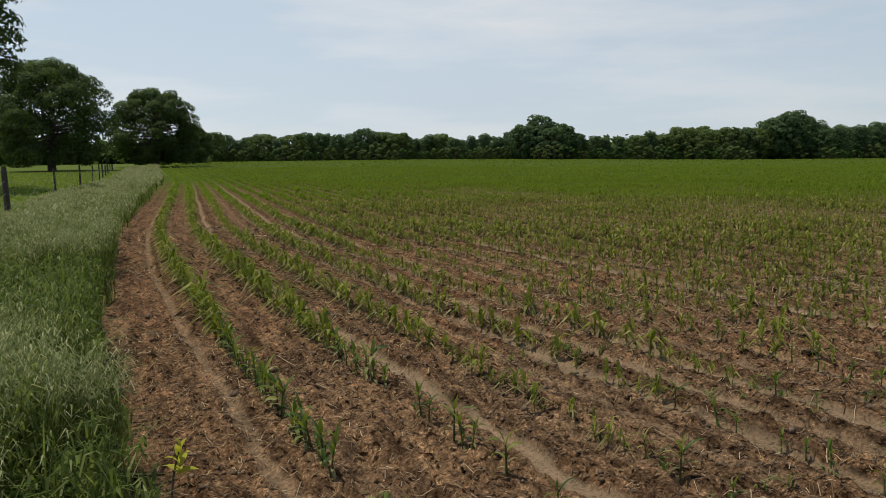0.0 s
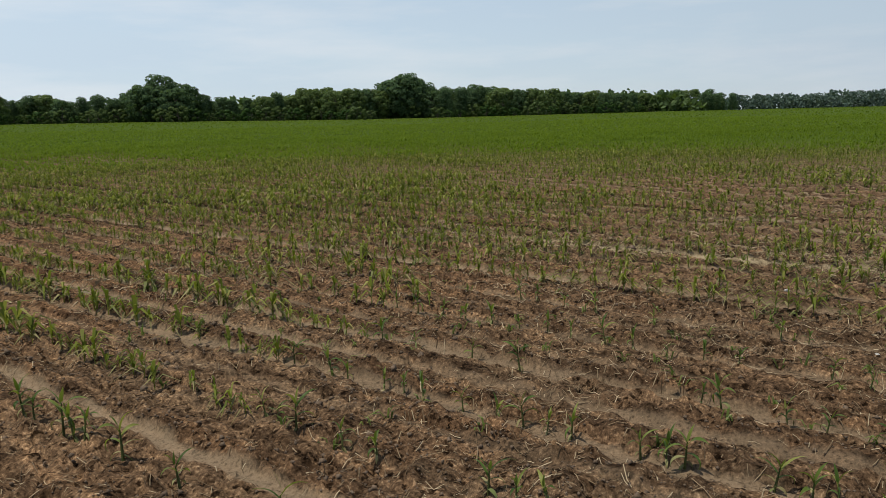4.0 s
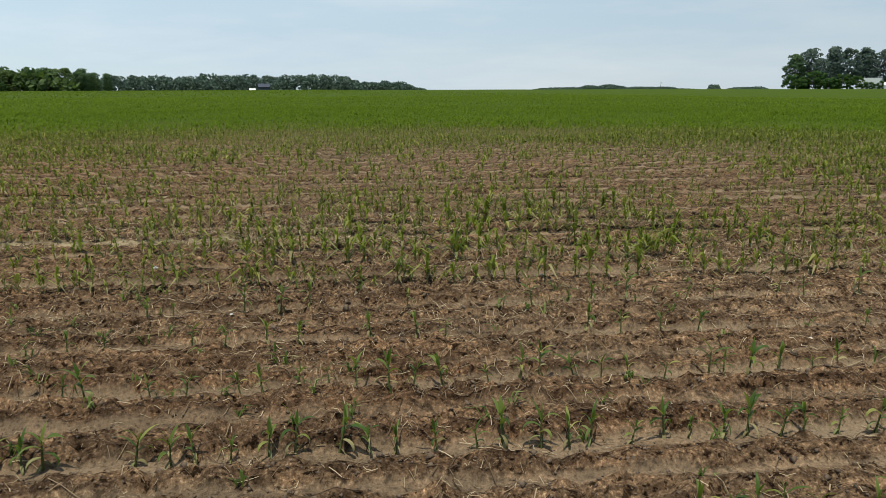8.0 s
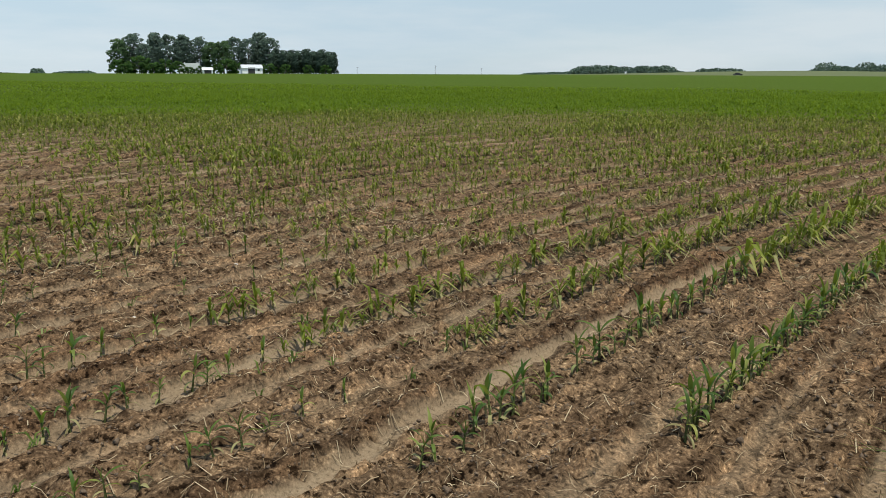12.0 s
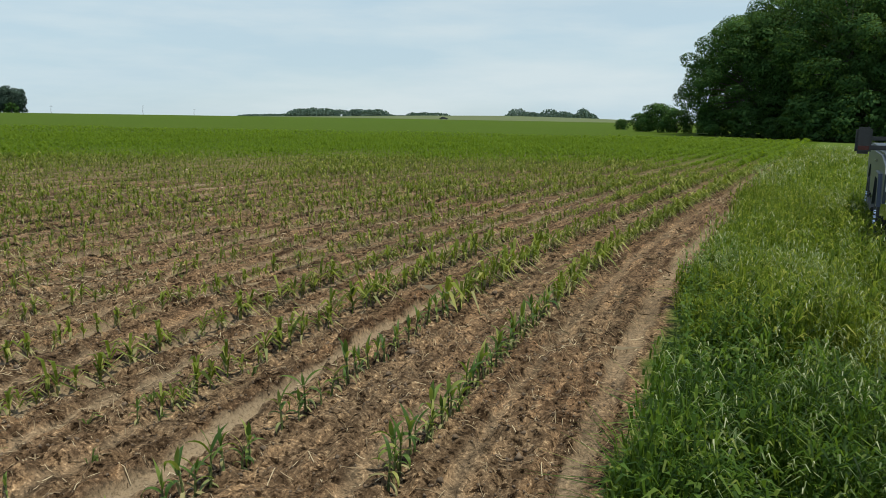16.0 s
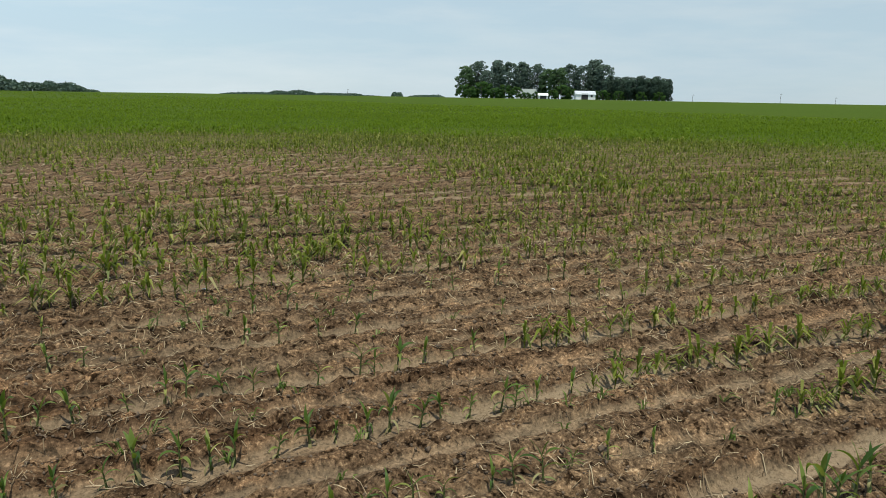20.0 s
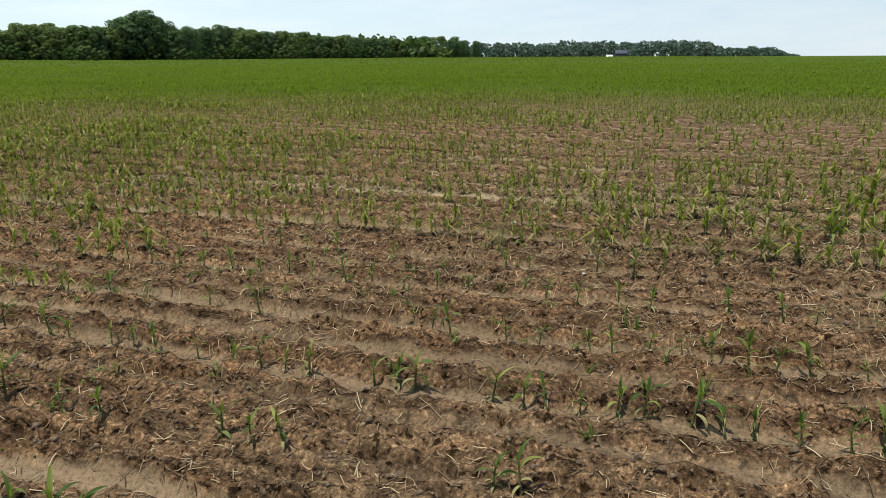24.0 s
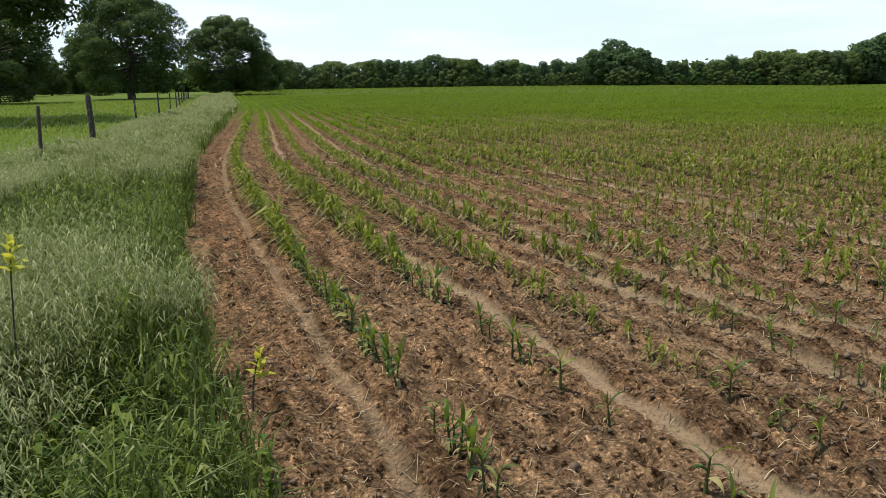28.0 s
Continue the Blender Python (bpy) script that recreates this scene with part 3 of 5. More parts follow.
def corn_plant(seed, height):
    r = random.Random(seed)
    thing = new("corn_plant")
    bm = bmesh.new()
    rings, bend = [], r.uniform(-0.02, 0.02)
    for i in range(5):
        t = i / 4
        rad = 0.0095 * (1 - 0.6 * t)
        rings.append([bm.verts.new((bend * t + rad * math.cos(a), rad * math.sin(a), height * 0.62 * t - 0.012)) for a in (0, 2.1, 4.2)])
    for a, b in zip(rings, rings[1:]):
        for j in range(3):
            bm.faces.new((a[j], a[(j + 1) % 3], b[(j + 1) % 3], b[j])).smooth = True
    part("stalk", bm, STALK, thing)
    plane = r.uniform(0, math.pi)
    for i in range(8):
        old = i < 3
        length = height * (0.32, 0.38, 0.44, 0.50, 0.58, 0.58, 0.5, 0.36)[i] * r.uniform(0.75, 1.2)
        rise = (-0.6, 0.0, 0.6, 0.8, 0.95, 1.1, 1.25, 1.45)[i] + r.uniform(-0.25, 0.15)
        droop = (0.9, 1.9, 2.5, 2.5, 2.2, 1.7, 0.9, 0.3)[i] * r.uniform(0.6, 1.3)
        leaf = new("leaf", leaf_mesh("leaf", length, height * (0.08 if old else 0.086) * r.uniform(0.75, 1.2), rise, droop, WILT_LEAF if old else CORN_LEAF, twist=r.uniform(-1.3, 1.3)))
        leaf.matrix_basis = pose(bend * 0.2 * i, 0, height * (0.10, 0.16, 0.24, 0.33, 0.42, 0.5, 0.56, 0.6)[i], 0, 0, math.degrees(plane) + 180 * (i % 2) + r.uniform(-40, 40))
        leaf.parent = thing
        if old:
            leaf["label"] = "withered greyish lower leaf"
    return tagged(thing, "young green corn plant with arching leaves in bare soil", "corn plant", "corn plants in the rows")


# where single plants stand along the nearest rows
NEAR_ROWS = {
    2: [-6.9, -6.75, -6.62, -6.5, -6.3, -6.1, -5.98, -5.86, -5.7, -5.6, -5.48, -5.36, -5.25, -5.12, -5.0, -4.88, -4.74, -4.6, -4.5, -4.35, -4.02, -3.92, -3.82, -3.7, -3.58, -3.49, -3.38, -3.27, -3.1, -2.98, 1.63, 1.75, 1.91, 2.06, 2.74, 3.23, 3.6, 3.68, 3.76, 4.12, 4.22, 4.9, 5.1, 5.2, 5.3, 5.4, 5.52, 5.64, 5.76, 5.9, 6.0],
    3: [-4.13, -3.3, -3.01, -2.81, -2.64, -2.5, -2.38, -2.16, -2.02, -1.89, -1.77, -1.66, 0.28, 0.39, 1.3, 1.45, 1.61, 2.23, 2.47, 2.83, 2.97, 3.07],
    4: [-3.38, -3.12, -2.98, -2.89, -2.69, -2.52, -2.4, -2.23, -2.11, -1.95, -1.82, -1.65, -1.46, -1.35, -1.22, -1.04, -0.92, -0.73, -0.54, -0.42, -0.28, -0.08, 0.04, 0.21, 0.37, 0.47, 0.63, 1.03, 1.12, 1.23, 1.62, 1.75, 1.9, 2.07, 2.29, 2.57, 2.75, 2.9, 3.21, 3.35, 3.72],
    5: [-3.39, -3.16, -3.01, -2.78, -2.6, -2.46, -2.37, -2.1, -1.89, -1.73, -1.58, -1.37, -1.26, -1.08, -0.82, -0.65, -0.52, -0.34, -0.19, -0.01, 0.17, 0.29, 0.59, 0.77, 1.11, 1.22, 2.4, 2.8, 3.3, 3.6],
}
kinds = [corn_plant(i, h) for i, h in enumerate((0.27, 0.25, 0.22, 0.29, 0.19, 0.26, 0.24, 0.31, 0.20, 0.28))]
spots = []
for k in (1, 2, 3, 4, 5, 6, 7):
    if k in NEAR_ROWS:
        ys = np.array(NEAR_ROWS[k])
    elif k == 1:
        ys = np.concatenate([np.arange(-7.4, -3.85, 0.085), np.arange(2.35, 7.0, 0.09)])
        ys = ys[rough(ys * 0.9, ys * 0 + k, 31) > 0.14]
    else:
        ys = np.arange(-5.0, 4.5, 0.24)
        ys = ys[rng.random(len(ys)) < 0.66]
    for y in ys:
        spots.append((k, float(y) + (0 if k in NEAR_ROWS else rng.uniform(-0.04, 0.04))))
spots = spots[:300]
for n, (k, y) in enumerate(spots):
    x = FIRST + ROW * k + float(bow(y)) + rng.uniform(-0.02, 0.02)
    big = rng.uniform(0.85, 1.15) if k < 3 else rng.uniform(0.65, 0.98) if k in (4, 5) else rng.uniform(0.6, 0.92)
    at = pose(x, y, float(ground_z(x, y)), rng.uniform(-7, 7), rng.uniform(-7, 7), rng.uniform(0, 360)) @ Matrix.Scale(big, 4)
    if n < len(kinds):
        kinds[n].matrix_basis = at
        kinds[n].scale = (1, 1, 1)
    else:
        copy_thing(kinds[(n * 7 + n // 5) % len(kinds)], at)


def crop_points(r0, r1, gap, every, seed):
    """Plants of the rows between two distances, on the camera's side of the land."""
    g = np.random.default_rng(seed)
    ks = np.arange(1, int(r1 / ROW) + 12, every)
    ys = np.arange(-r1, r1, gap)
    K, Q = np.meshgrid(ks, ys)
    K, Q = K.ravel().astype(float), Q.ravel() + g.uniform(-gap / 2, gap / 2, K.size)
    if every > 1:
        K = np.maximum(1, K + g.integers(0, every, K.size))
    x = FIRST + ROW * K + bow(Q) + g.normal(0, 0.025, K.size)
    r = np.hypot(x, Q)
    keep = (r >= r0) & (r < r1) & (g.random(K.size) < stand(K, Q)) & (Q > -74 + 0.28 * x) & (Q < 236)
    return np.stack([x[keep], Q[keep], ground_z(x[keep], Q[keep])], 1), K[keep], g


def crop(points, g, leaves, size, width, name, withered=0, mat=CORN, lay=0.0):
    """Plants joined into one stuff: a thin stalk and leaves that spring from its upper half and hang over."""
    n = len(points)
    up = np.array([0, 0, 1.0])
    vigour = size * (1 + 0.2 * ease(10, 26, -points[:, 1])) * (1 + 0.22 * ease(8, 18, points[:, 1])) * (1 + 0.25 * (points[:, 0] - bow(points[:, 1]) < 2.4)) * (0.62 + 0.7 * rough(points[:, 0] / 2.5, points[:, 1] / 3, 8)) * g.uniform(0.6, 1.25, n)
    plane = g.uniform(0, 2 * np.pi, n)
    pieces = [blades(points - up * 0.01, vigour * 0.72, np.maximum(vigour * width * 0.5, 0.006), g.normal(0, 0.16, n), plane, 0.0)]
    dry = []
    for i in range(leaves):
        t = (i + 0.5) / leaves
        h = vigour * (0.27 + 0.20 * t) * g.uniform(0.7, 1.3, n)
        lean = (1.95 - (1.3 - 0.3 * lay) * t + 0.5 * lay) * g.uniform(0.5, 1.45, n)
        base = points + up * (vigour * (0.12 + 0.48 * t))[:, None]
        made = blades(base, h, vigour * width * g.uniform(0.7, 1.2, n), lean, plane + np.pi * (i % 2) + g.normal(0, 0.6, n), 0.65)
        (dry if i < withered else pieces).append(made)
    if dry:
        tagged(sheet("withered_leaves", *join(dry), WILT), "withered greyish lower leaves of young corn", "corn crop", kind="stuff")
    return tagged(sheet(name, *join(pieces), mat), "rows of young green corn over brown soil", "corn crop", kind="stuff")


done = {}
for k, y in spots:
    lo, hi = done.get(k, (y, y))
    done[k] = (min(lo, y), max(hi, y))
pts, K, g = crop_points(0, 14, 0.09, 1, 1)
free = np.ones(len(pts), bool)
for k, (lo, hi) in done.items():
    free &= ~((K == k) & (pts[:, 1] > lo - 0.1) & (pts[:, 1] < hi + 0.1))
free &= ~((K < 4) & (np.abs(pts[:, 1]) < 2.2))
g2 = np.random.default_rng(77)
clumps = [np.stack([g2.normal(cx, 0.16, 9), g2.normal(cy, 0.24, 9), np.zeros(9)], 1) for cx, cy in ((5.1, 4.4), (7.3, -3.2), (9.4, 2.0))]
near_pts = np.concatenate([pts[free], *clumps])
near_pts[:, 2] = ground_z(near_pts[:, 0], near_pts[:, 1])
crop(near_pts, g, 8, 0.232, 0.090, "corn_crop", 2)
for r0, r1, gap, every, leaves, size, width, lay in ((14, 30, 0.09, 1, 7, 0.215, 0.13, 0.3), (30, 60, 0.17, 1, 5, 0.205, 0.25, 0.9), (60, 120, 0.5, 1, 3, 0.19, 0.6, 1.4), (120, 400, 2.1, 3, 2, 0.20, 1.5, 1.5)):
    pts, K, g = crop_points(r0, r1, gap, every, r0)
    crop(pts, g, leaves, size, width, "corn_crop", 1 if r0 == 14 else 0, CORN if r0 == 14 else CLOSED_CROP, lay)

# small weeds between the rows
g = np.random.default_rng(55)
n = 5200
ws, wy = g.uniform(2.5, 26, n) ** 1.0, g.uniform(-20, 20, n)
keep = rough(ws * 0.8, wy * 0.8, 63) * 0.7 + 0.3 * rough(ws * 3, wy * 3, 64) > g.uniform(0.3, 0.75, n)
ws, wy = ws[keep], wy[keep]
wx = ws + bow(wy)
wp = np.stack([wx, wy, ground_z(wx, wy)], 1)
tuft = []
for i in range(5):
    n = len(wp)
    tuft.append(blades(wp + g.normal(0, 0.012, (n, 3)) * [1, 1, 0], g.uniform(0.03, 0.11, n), g.uniform(0.008, 0.016, n), g.uniform(0.5, 1.3, n), g.uniform(0, 6.283, n), 0.5))
tagged(sheet("field_weeds", *join(tuft), GRASS), "small green weeds scattered between the crop rows", "weeds", kind="stuff")

# ---- verge, pasture, litter ----
def verge_edge(y):
    return 0.08 - 0.05 * ease(0, 4, -y) + 0.95 * ease(10, 30, -y) + 0.22 * ease(6, 11, y) - 0.12 * ease(18, 45, y) + 0.12 * np.exp(-(((y - 2.6) / 0.8) ** 2)) + bow(y) + 0.22 * (rough(y * 1.7, y * 0, 41) - 0.5) + 0.12 * (rough(y * 6, y * 0, 42) - 0.5)


def scatter(x0, x1, y0, y1, per_m2, g, clump=0.0):
    """Points on the land between two lines that follow the rows."""
    n = int((x1 - x0) * (y1 - y0) * per_m2)
    s, y = g.uniform(x0, x1, n), g.uniform(y0, y1, n)
    x = s + bow(y)
    keep = x < verge_edge(y) - g.exponential(0.05, n)
    if clump:
        keep &= 0.5 * rough(x * 4.5, y * 4.5, 48) + 0.5 * rough(x * 9, y * 9, 44) > g.uniform(0.1, 0.1 + clump, n)
    x, y = x[keep], y[keep]
    return np.stack([x, y, ground_z(x, y) - 0.01], 1)


def tall_grass(zones, seed, seeds_share, name, label, mat, deep=2.0):
    """Long arching blades in tussocks, broad leaves among them and drooping panicles on bare stems above; lower away from the field."""
    g = np.random.default_rng(seed)
    up = np.array([0, 0, 1.0])
    green, heads = [], []

    def grown(q):
        inward = verge_edge(q[:, 1]) - q[:, 0]
        lump = 0.20 + 0.62 * rough(q[:, 0] * 2.0, q[:, 1] * 2.0, 45) + 0.85 * rough(q[:, 0] * 4.5, q[:, 1] * 4.5, 48) ** 2
        return lump * (0.86 + 0.14 * ease(0.0, 0.25, inward)) * (1 - 0.75 * ease(deep - 0.8, deep + 0.4, inward)) * (0.3 + 0.7 * ease(0.5, 1.6, np.hypot(q[:, 0], q[:, 1] + 0.45)))

    for x0, x1, y0, y1, per_m2, width, height, share in zones:
        p = scatter(x0, x1, y0, y1, per_m2 * 0.62, g, 0.62)
        n = len(p)
        h = height * 1.05 * grown(p) * g.uniform(0.5, 1.1, n)
        held = 0.62 + 0.38 * ease(0.0, 0.5, verge_edge(p[:, 1]) - p[:, 0])
        bent = np.clip(g.normal(0.65, 0.45, n), -0.2, 1.5) * held
        green.append(blades(p, h / np.sqrt(1 + 0.9 * bent**2), width * g.uniform(0.6, 1.3, n), bent, g.uniform(0, 6.283, n), 0.5))
        # arching leaves in tufts that leave the stems near the top
        tufts = p[g.random(n) < 0.42]
        m = len(tufts)
        top = height * grown(tufts) * g.uniform(0.3, 1.0, m) ** 0.6
        for i in range(4):
            fh = top * g.uniform(0.72, 1.0, m)
            drop = g.uniform(0.5, 2.3, m) * (0.4 + 0.6 * ease(0.0, 0.4, verge_edge(tufts[:, 1]) - tufts[:, 0]))
            green.append(blades(tufts + up * fh[:, None] + g.normal(0, 0.012, (m, 3)), height * g.uniform(0.07, 0.20, m) / np.sqrt(1 + 0.35 * drop**2), width * g.uniform(0.8, 1.6, m), drop, g.uniform(0, 6.283, m), 0.6))
        # panicles
        q = p[g.random(n) < seeds_share * share * 2.2 * ease(0.3, 0.75, rough(p[:, 0] * 0.9, p[:, 1] * 0.7, 47))]
        m = len(q)
        hh = height * (0.55 + 0.62 * grown(q)) * g.uniform(0.8, 1.15, m)
        az = g.uniform(0, 6.283, m)
        green.append(blades(q, hh, np.full(m, width * 0.3), g.normal(0.16, 0.08, m), az, 0.1))
        for i in range(6):
            top = q + np.stack([np.cos(az), np.sin(az), np.zeros(m)], 1) * (hh * (0.10 + 0.014 * i))[:, None] + up * (hh * (0.74 + 0.042 * i))[:, None]
            heads.append(blades(top, np.maximum(width * 2.6, 0.036) * g.uniform(0.7, 1.5, m), np.maximum(width * 0.55, 0.0055) * g.uniform(0.7, 1.3, m), g.uniform(0.6, 2.0, m), az + i * 2.4 + g.normal(0, 0.5, m), 0.75))
    tagged(sheet(name, *join(green), mat), label, "grass", kind="stuff")
    tagged(sheet(name + "_seed_heads", *join(heads), SEED), "pale drooping seed heads standing above the green grass", "grass", kind="stuff")


tall_grass(
    [
        (-3.2, 0.5, 1.7, 7.0, 3300, 0.0085, 0.70, 1.15),
        (-3.4, 0.6, 7.0, 16.0, 800, 0.015, 0.68, 2.2),
        (-3.6, 0.7, 16.0, 40.0, 190, 0.028, 0.62, 1.8),
        (-4.0, 0.8, 40.0, 130.0, 32, 0.06, 0.56, 2.0),
        (-3.2, 0.5, -0.6, 1.7, 1200, 0.011, 0.62, 0.5),
    ],
    71, 0.26, "grass_verge", "tall green brome grass between the fence and the field edge", GRASS,
)
tall_grass(
    [
        (-3.0, 0.5, -6.3, -2.6, 3000, 0.0100, 0.56, 0.7),
        (-3.2, 0.5, -2.6, -0.6, 1200, 0.011, 0.52, 0.5),
    ],
    72, 0.022, "grass_verge", "bright green tall grass along the field edge", BRIGHT, 2.8,
)


tall_grass(
    [
        (-3.6, 0.5, -20.0, -9.0, 480, 0.017, 0.50, 1.0),
        (-5.0, 0.5, -46.0, -20.0, 120, 0.032, 0.48, 1.0),
        (-3.2, 0.4, -9.0, -6.0, 2300, 0.0115, 0.58, 0.8),
    ],
    73, 0.05, "grass_verge", "yellow-green tall grass farther along the field edge", YELLOW_GREEN, 3.2,
)


def verge_weeds(n, s0, s1, y0, y1, seed):
    """Broad-leaved weeds with pointed leaves up thin stems."""
    g = np.random.default_rng(seed)
    up = np.array([0, 0, 1.0])
    y = g.uniform(y0, y1, n)
    x = verge_edge(y) - g.uniform(s0, s1, n)
    keep = rough(x * 1.6, y * 1.6, 57) > g.uniform(0.25, 0.7, n)
    p = np.stack([x, y, ground_z(x, y)], 1)[keep]
    n = len(p)
    high = g.uniform(0.22, 0.62, n)
    turn = g.uniform(0, 6.283, n)
    made = [blades(p, high, np.full(n, 0.006), g.normal(0, 0.08, n), turn, 0.0)]
    for i in range(16):
        t = 0.25 + 0.75 * (i + 0.5) / 16
        made.append(blades(p + up * (high * t)[:, None], g.uniform(0.035, 0.075, n) * (1.25 - 0.6 * t), g.uniform(0.018, 0.034, n) * (1.25 - 0.5 * t), g.uniform(0.6, 1.9, n), turn + i * 2.4 + g.normal(0, 0.3, n), 0.5))
    return join(made)


tagged(sheet("verge_weeds", *join([verge_weeds(380, 0.0, 0.75, 1.8, 9.5, 58), verge_weeds(240, 0.0, 0.6, -9, -2.7, 59), verge_weeds(260, 0.4, 2.6, 2.0, 12, 60)]), WEED), "broad-leaved green weeds among the grass at the field edge", "weeds", kind="stuff")


def short_grass(x0, x1, y0, y1, per_m2, width, height, seed):
    g = np.random.default_rng(seed)
    p = scatter(x0, x1, y0, y1, per_m2, g, 0.4)
    n = len(p)
    return blades(p, height * g.uniform(0.5, 1.3, n), width * g.uniform(0.7, 1.3, n), g.normal(0.5, 0.3, n), g.uniform(0, 6.283, n), 0.4)


tagged(sheet("pasture_grass", *join([
    short_grass(-14, -1.6, -9, 34, 150, 0.012, 0.10, 81),
    short_grass(-34, -3.4, 34, 110, 16, 0.07, 0.20, 82),
    short_grass(-60, -3.6, -100, -9, 6, 0.12, 0.25, 83),
    short_grass(-60, -14, -9, 34, 6, 0.12, 0.25, 84),
]), PASTURE), "short green pasture grass with yellowing tufts", "grass", kind="stuff")


def litter(n, x0, x1, y0, y1, long, seed, thin=False):
    """Straw lying on the soil: thin bent strips with thickness."""
    g = np.random.default_rng(seed)
    s, y = g.uniform(x0, x1, n), g.uniform(y0, y1, n)
    keep = rough(s * 1.3, y * 0.9, 51) * 0.6 + rough(s * 4, y * 4, 52) * 0.4 > g.uniform(0.25, 0.75, n)
    s, y = s[keep], y[keep]
    x = s + bow(y)
    n = len(x)
    a, length = g.uniform(0, 6.283, n), long * g.lognormal(-0.35, 0.55, n)
    w = g.uniform(0.0011, 0.0034, n) * np.clip(np.hypot(x, y) / 7, 0.75, 2.6)
    d = np.stack([np.cos(a), np.sin(a)], 1)
    o = np.stack([-d[:, 1], d[:, 0]], 1)
    kink = g.normal(0, 0.07, n)
    pts = []
    for t in (-0.5, 0.0, 0.5):
        c = np.stack([x, y], 1) + d * (length * t)[:, None] + o * (length * kink * (0.25 - t * t))[:, None]
        z = ground_z(c[:, 0], c[:, 1]) + 0.004 + np.abs(g.normal(0, 0.008, n))
        for side, lift in ((-1, 0), (0, 1), (1, 0)):
            q = c + o * (w * side)[:, None]
            pts.append(np.stack([q[:, 0], q[:, 1], z + w * 0.9 * lift], 1))
    if thin:
        V = np.stack([pts[i] for i in (0, 2, 4, 6, 8)], 1).reshape(-1, 3)
        i = np.arange(n)[:, None] * 5
        return V, np.stack([i + [0, 1, 2], i + [2, 1, 4], i + [2, 4, 3]], 1).reshape(-1, 3)
    V = np.stack(pts, 1).reshape(-1, 3)
    i = np.arange(n)[:, None] * 9
    F = np.stack([i + [0, 1, 4], i + [0, 4, 3], i + [1, 2, 5], i + [1, 5, 4], i + [3, 4, 7], i + [3, 7, 6], i + [4, 5, 8], i + [4, 8, 7]], 1).reshape(-1, 3)
    return V, F


tagged(sheet("straw_litter", *join([litter(56000, 0.2, 7.5, -7.5, 7.5, 0.055, 91), litter(50000, 5.5, 24, -20, 18, 0.075, 92, True), litter(18000, 0.3, 6, -20, -6.5, 0.07, 98, True), litter(18000, 0.3, 6, 6.5, 20, 0.07, 99, True), litter(700, 0.3, 8, -8, 8, 0.14, 93), litter(9000, 8.1, 9.1, -1.0, 7, 0.075, 94), litter(7000, 8.9, 10.2, -4, 3.5, 0.075, 104), litter(4200, 6.8, 8.2, -8, 1.5, 0.07, 97)]), STRAW), "dry straw and corn stalk bits strewn over the soil", "straw", kind="stuff")


def lumps(n, x0, x1, y0, y1, size, seed):
    """Clods: squashed, dented octahedra."""
    g = np.random.default_rng(seed)
    s, y = g.uniform(x0, x1, n), g.uniform(y0, y1, n)
    k = (s - FIRST) / ROW
    keep = (strip_at(k, y) < g.uniform(0.0, 0.6, n)) & (rough(s * 2, y * 1.4, 61) + 0.25 * ridge_at(k, y) > g.uniform(0.25, 0.6, n))
    s, y = s[keep], y[keep]
    x = s + bow(y)
    n = len(x)
    r = size * g.lognormal(-0.4, 0.5, n)
    c = np.stack([x, y, ground_z(x, y) + r * 0.25], 1)
    axes = np.array([[1, 0, 0], [-0.6, 0.8, 0.1], [-0.6, -0.8, 0], [0.35, 0.25, 0.8], [-0.5, -0.1, 0.7], [0, 0, -0.6]])
    a = g.uniform(0, 6.283, n)
    V = axes[None] * g.uniform(0.65, 1.3, (n, 6, 1)) * r[:, None, None]
    ca, sa = np.cos(a)[:, None], np.sin(a)[:, None]
    V = np.stack([V[..., 0] * ca - V[..., 1] * sa, V[..., 0] * sa + V[..., 1] * ca, V[..., 2]], -1) + c[:, None]
    tri = np.array([[0, 1, 3], [1, 4, 3], [1, 2, 4], [2, 0, 3], [2, 3, 4], [1, 0, 5], [2, 1, 5], [0, 2, 5]])
    return V.reshape(-1, 3), (np.arange(n)[:, None, None] * 6 + tri).reshape(-1, 3)


tagged(sheet("soil_clods", *join([lumps(52000, 0.25, 7.0, -6.5, 6.5, 0.0078, 95), lumps(9000, 0.25, 11, -12, 11, 0.012, 96), lumps(6000, 0.25, 5.5, 2, 22, 0.014, 100), lumps(900, 0.25, 14, -14, 14, 0.019, 102)]), CLOD, smooth=True), "dark crumbly clods of loam lying between the rows", "soil", kind="stuff")


YELLOW = leafy("yellow_leaf", [(0.0, (0.30, 0.34, 0.04)), (1.0, (0.46, 0.42, 0.06))], 0.5, 0.4, (0.6, 0.55, 0.08))


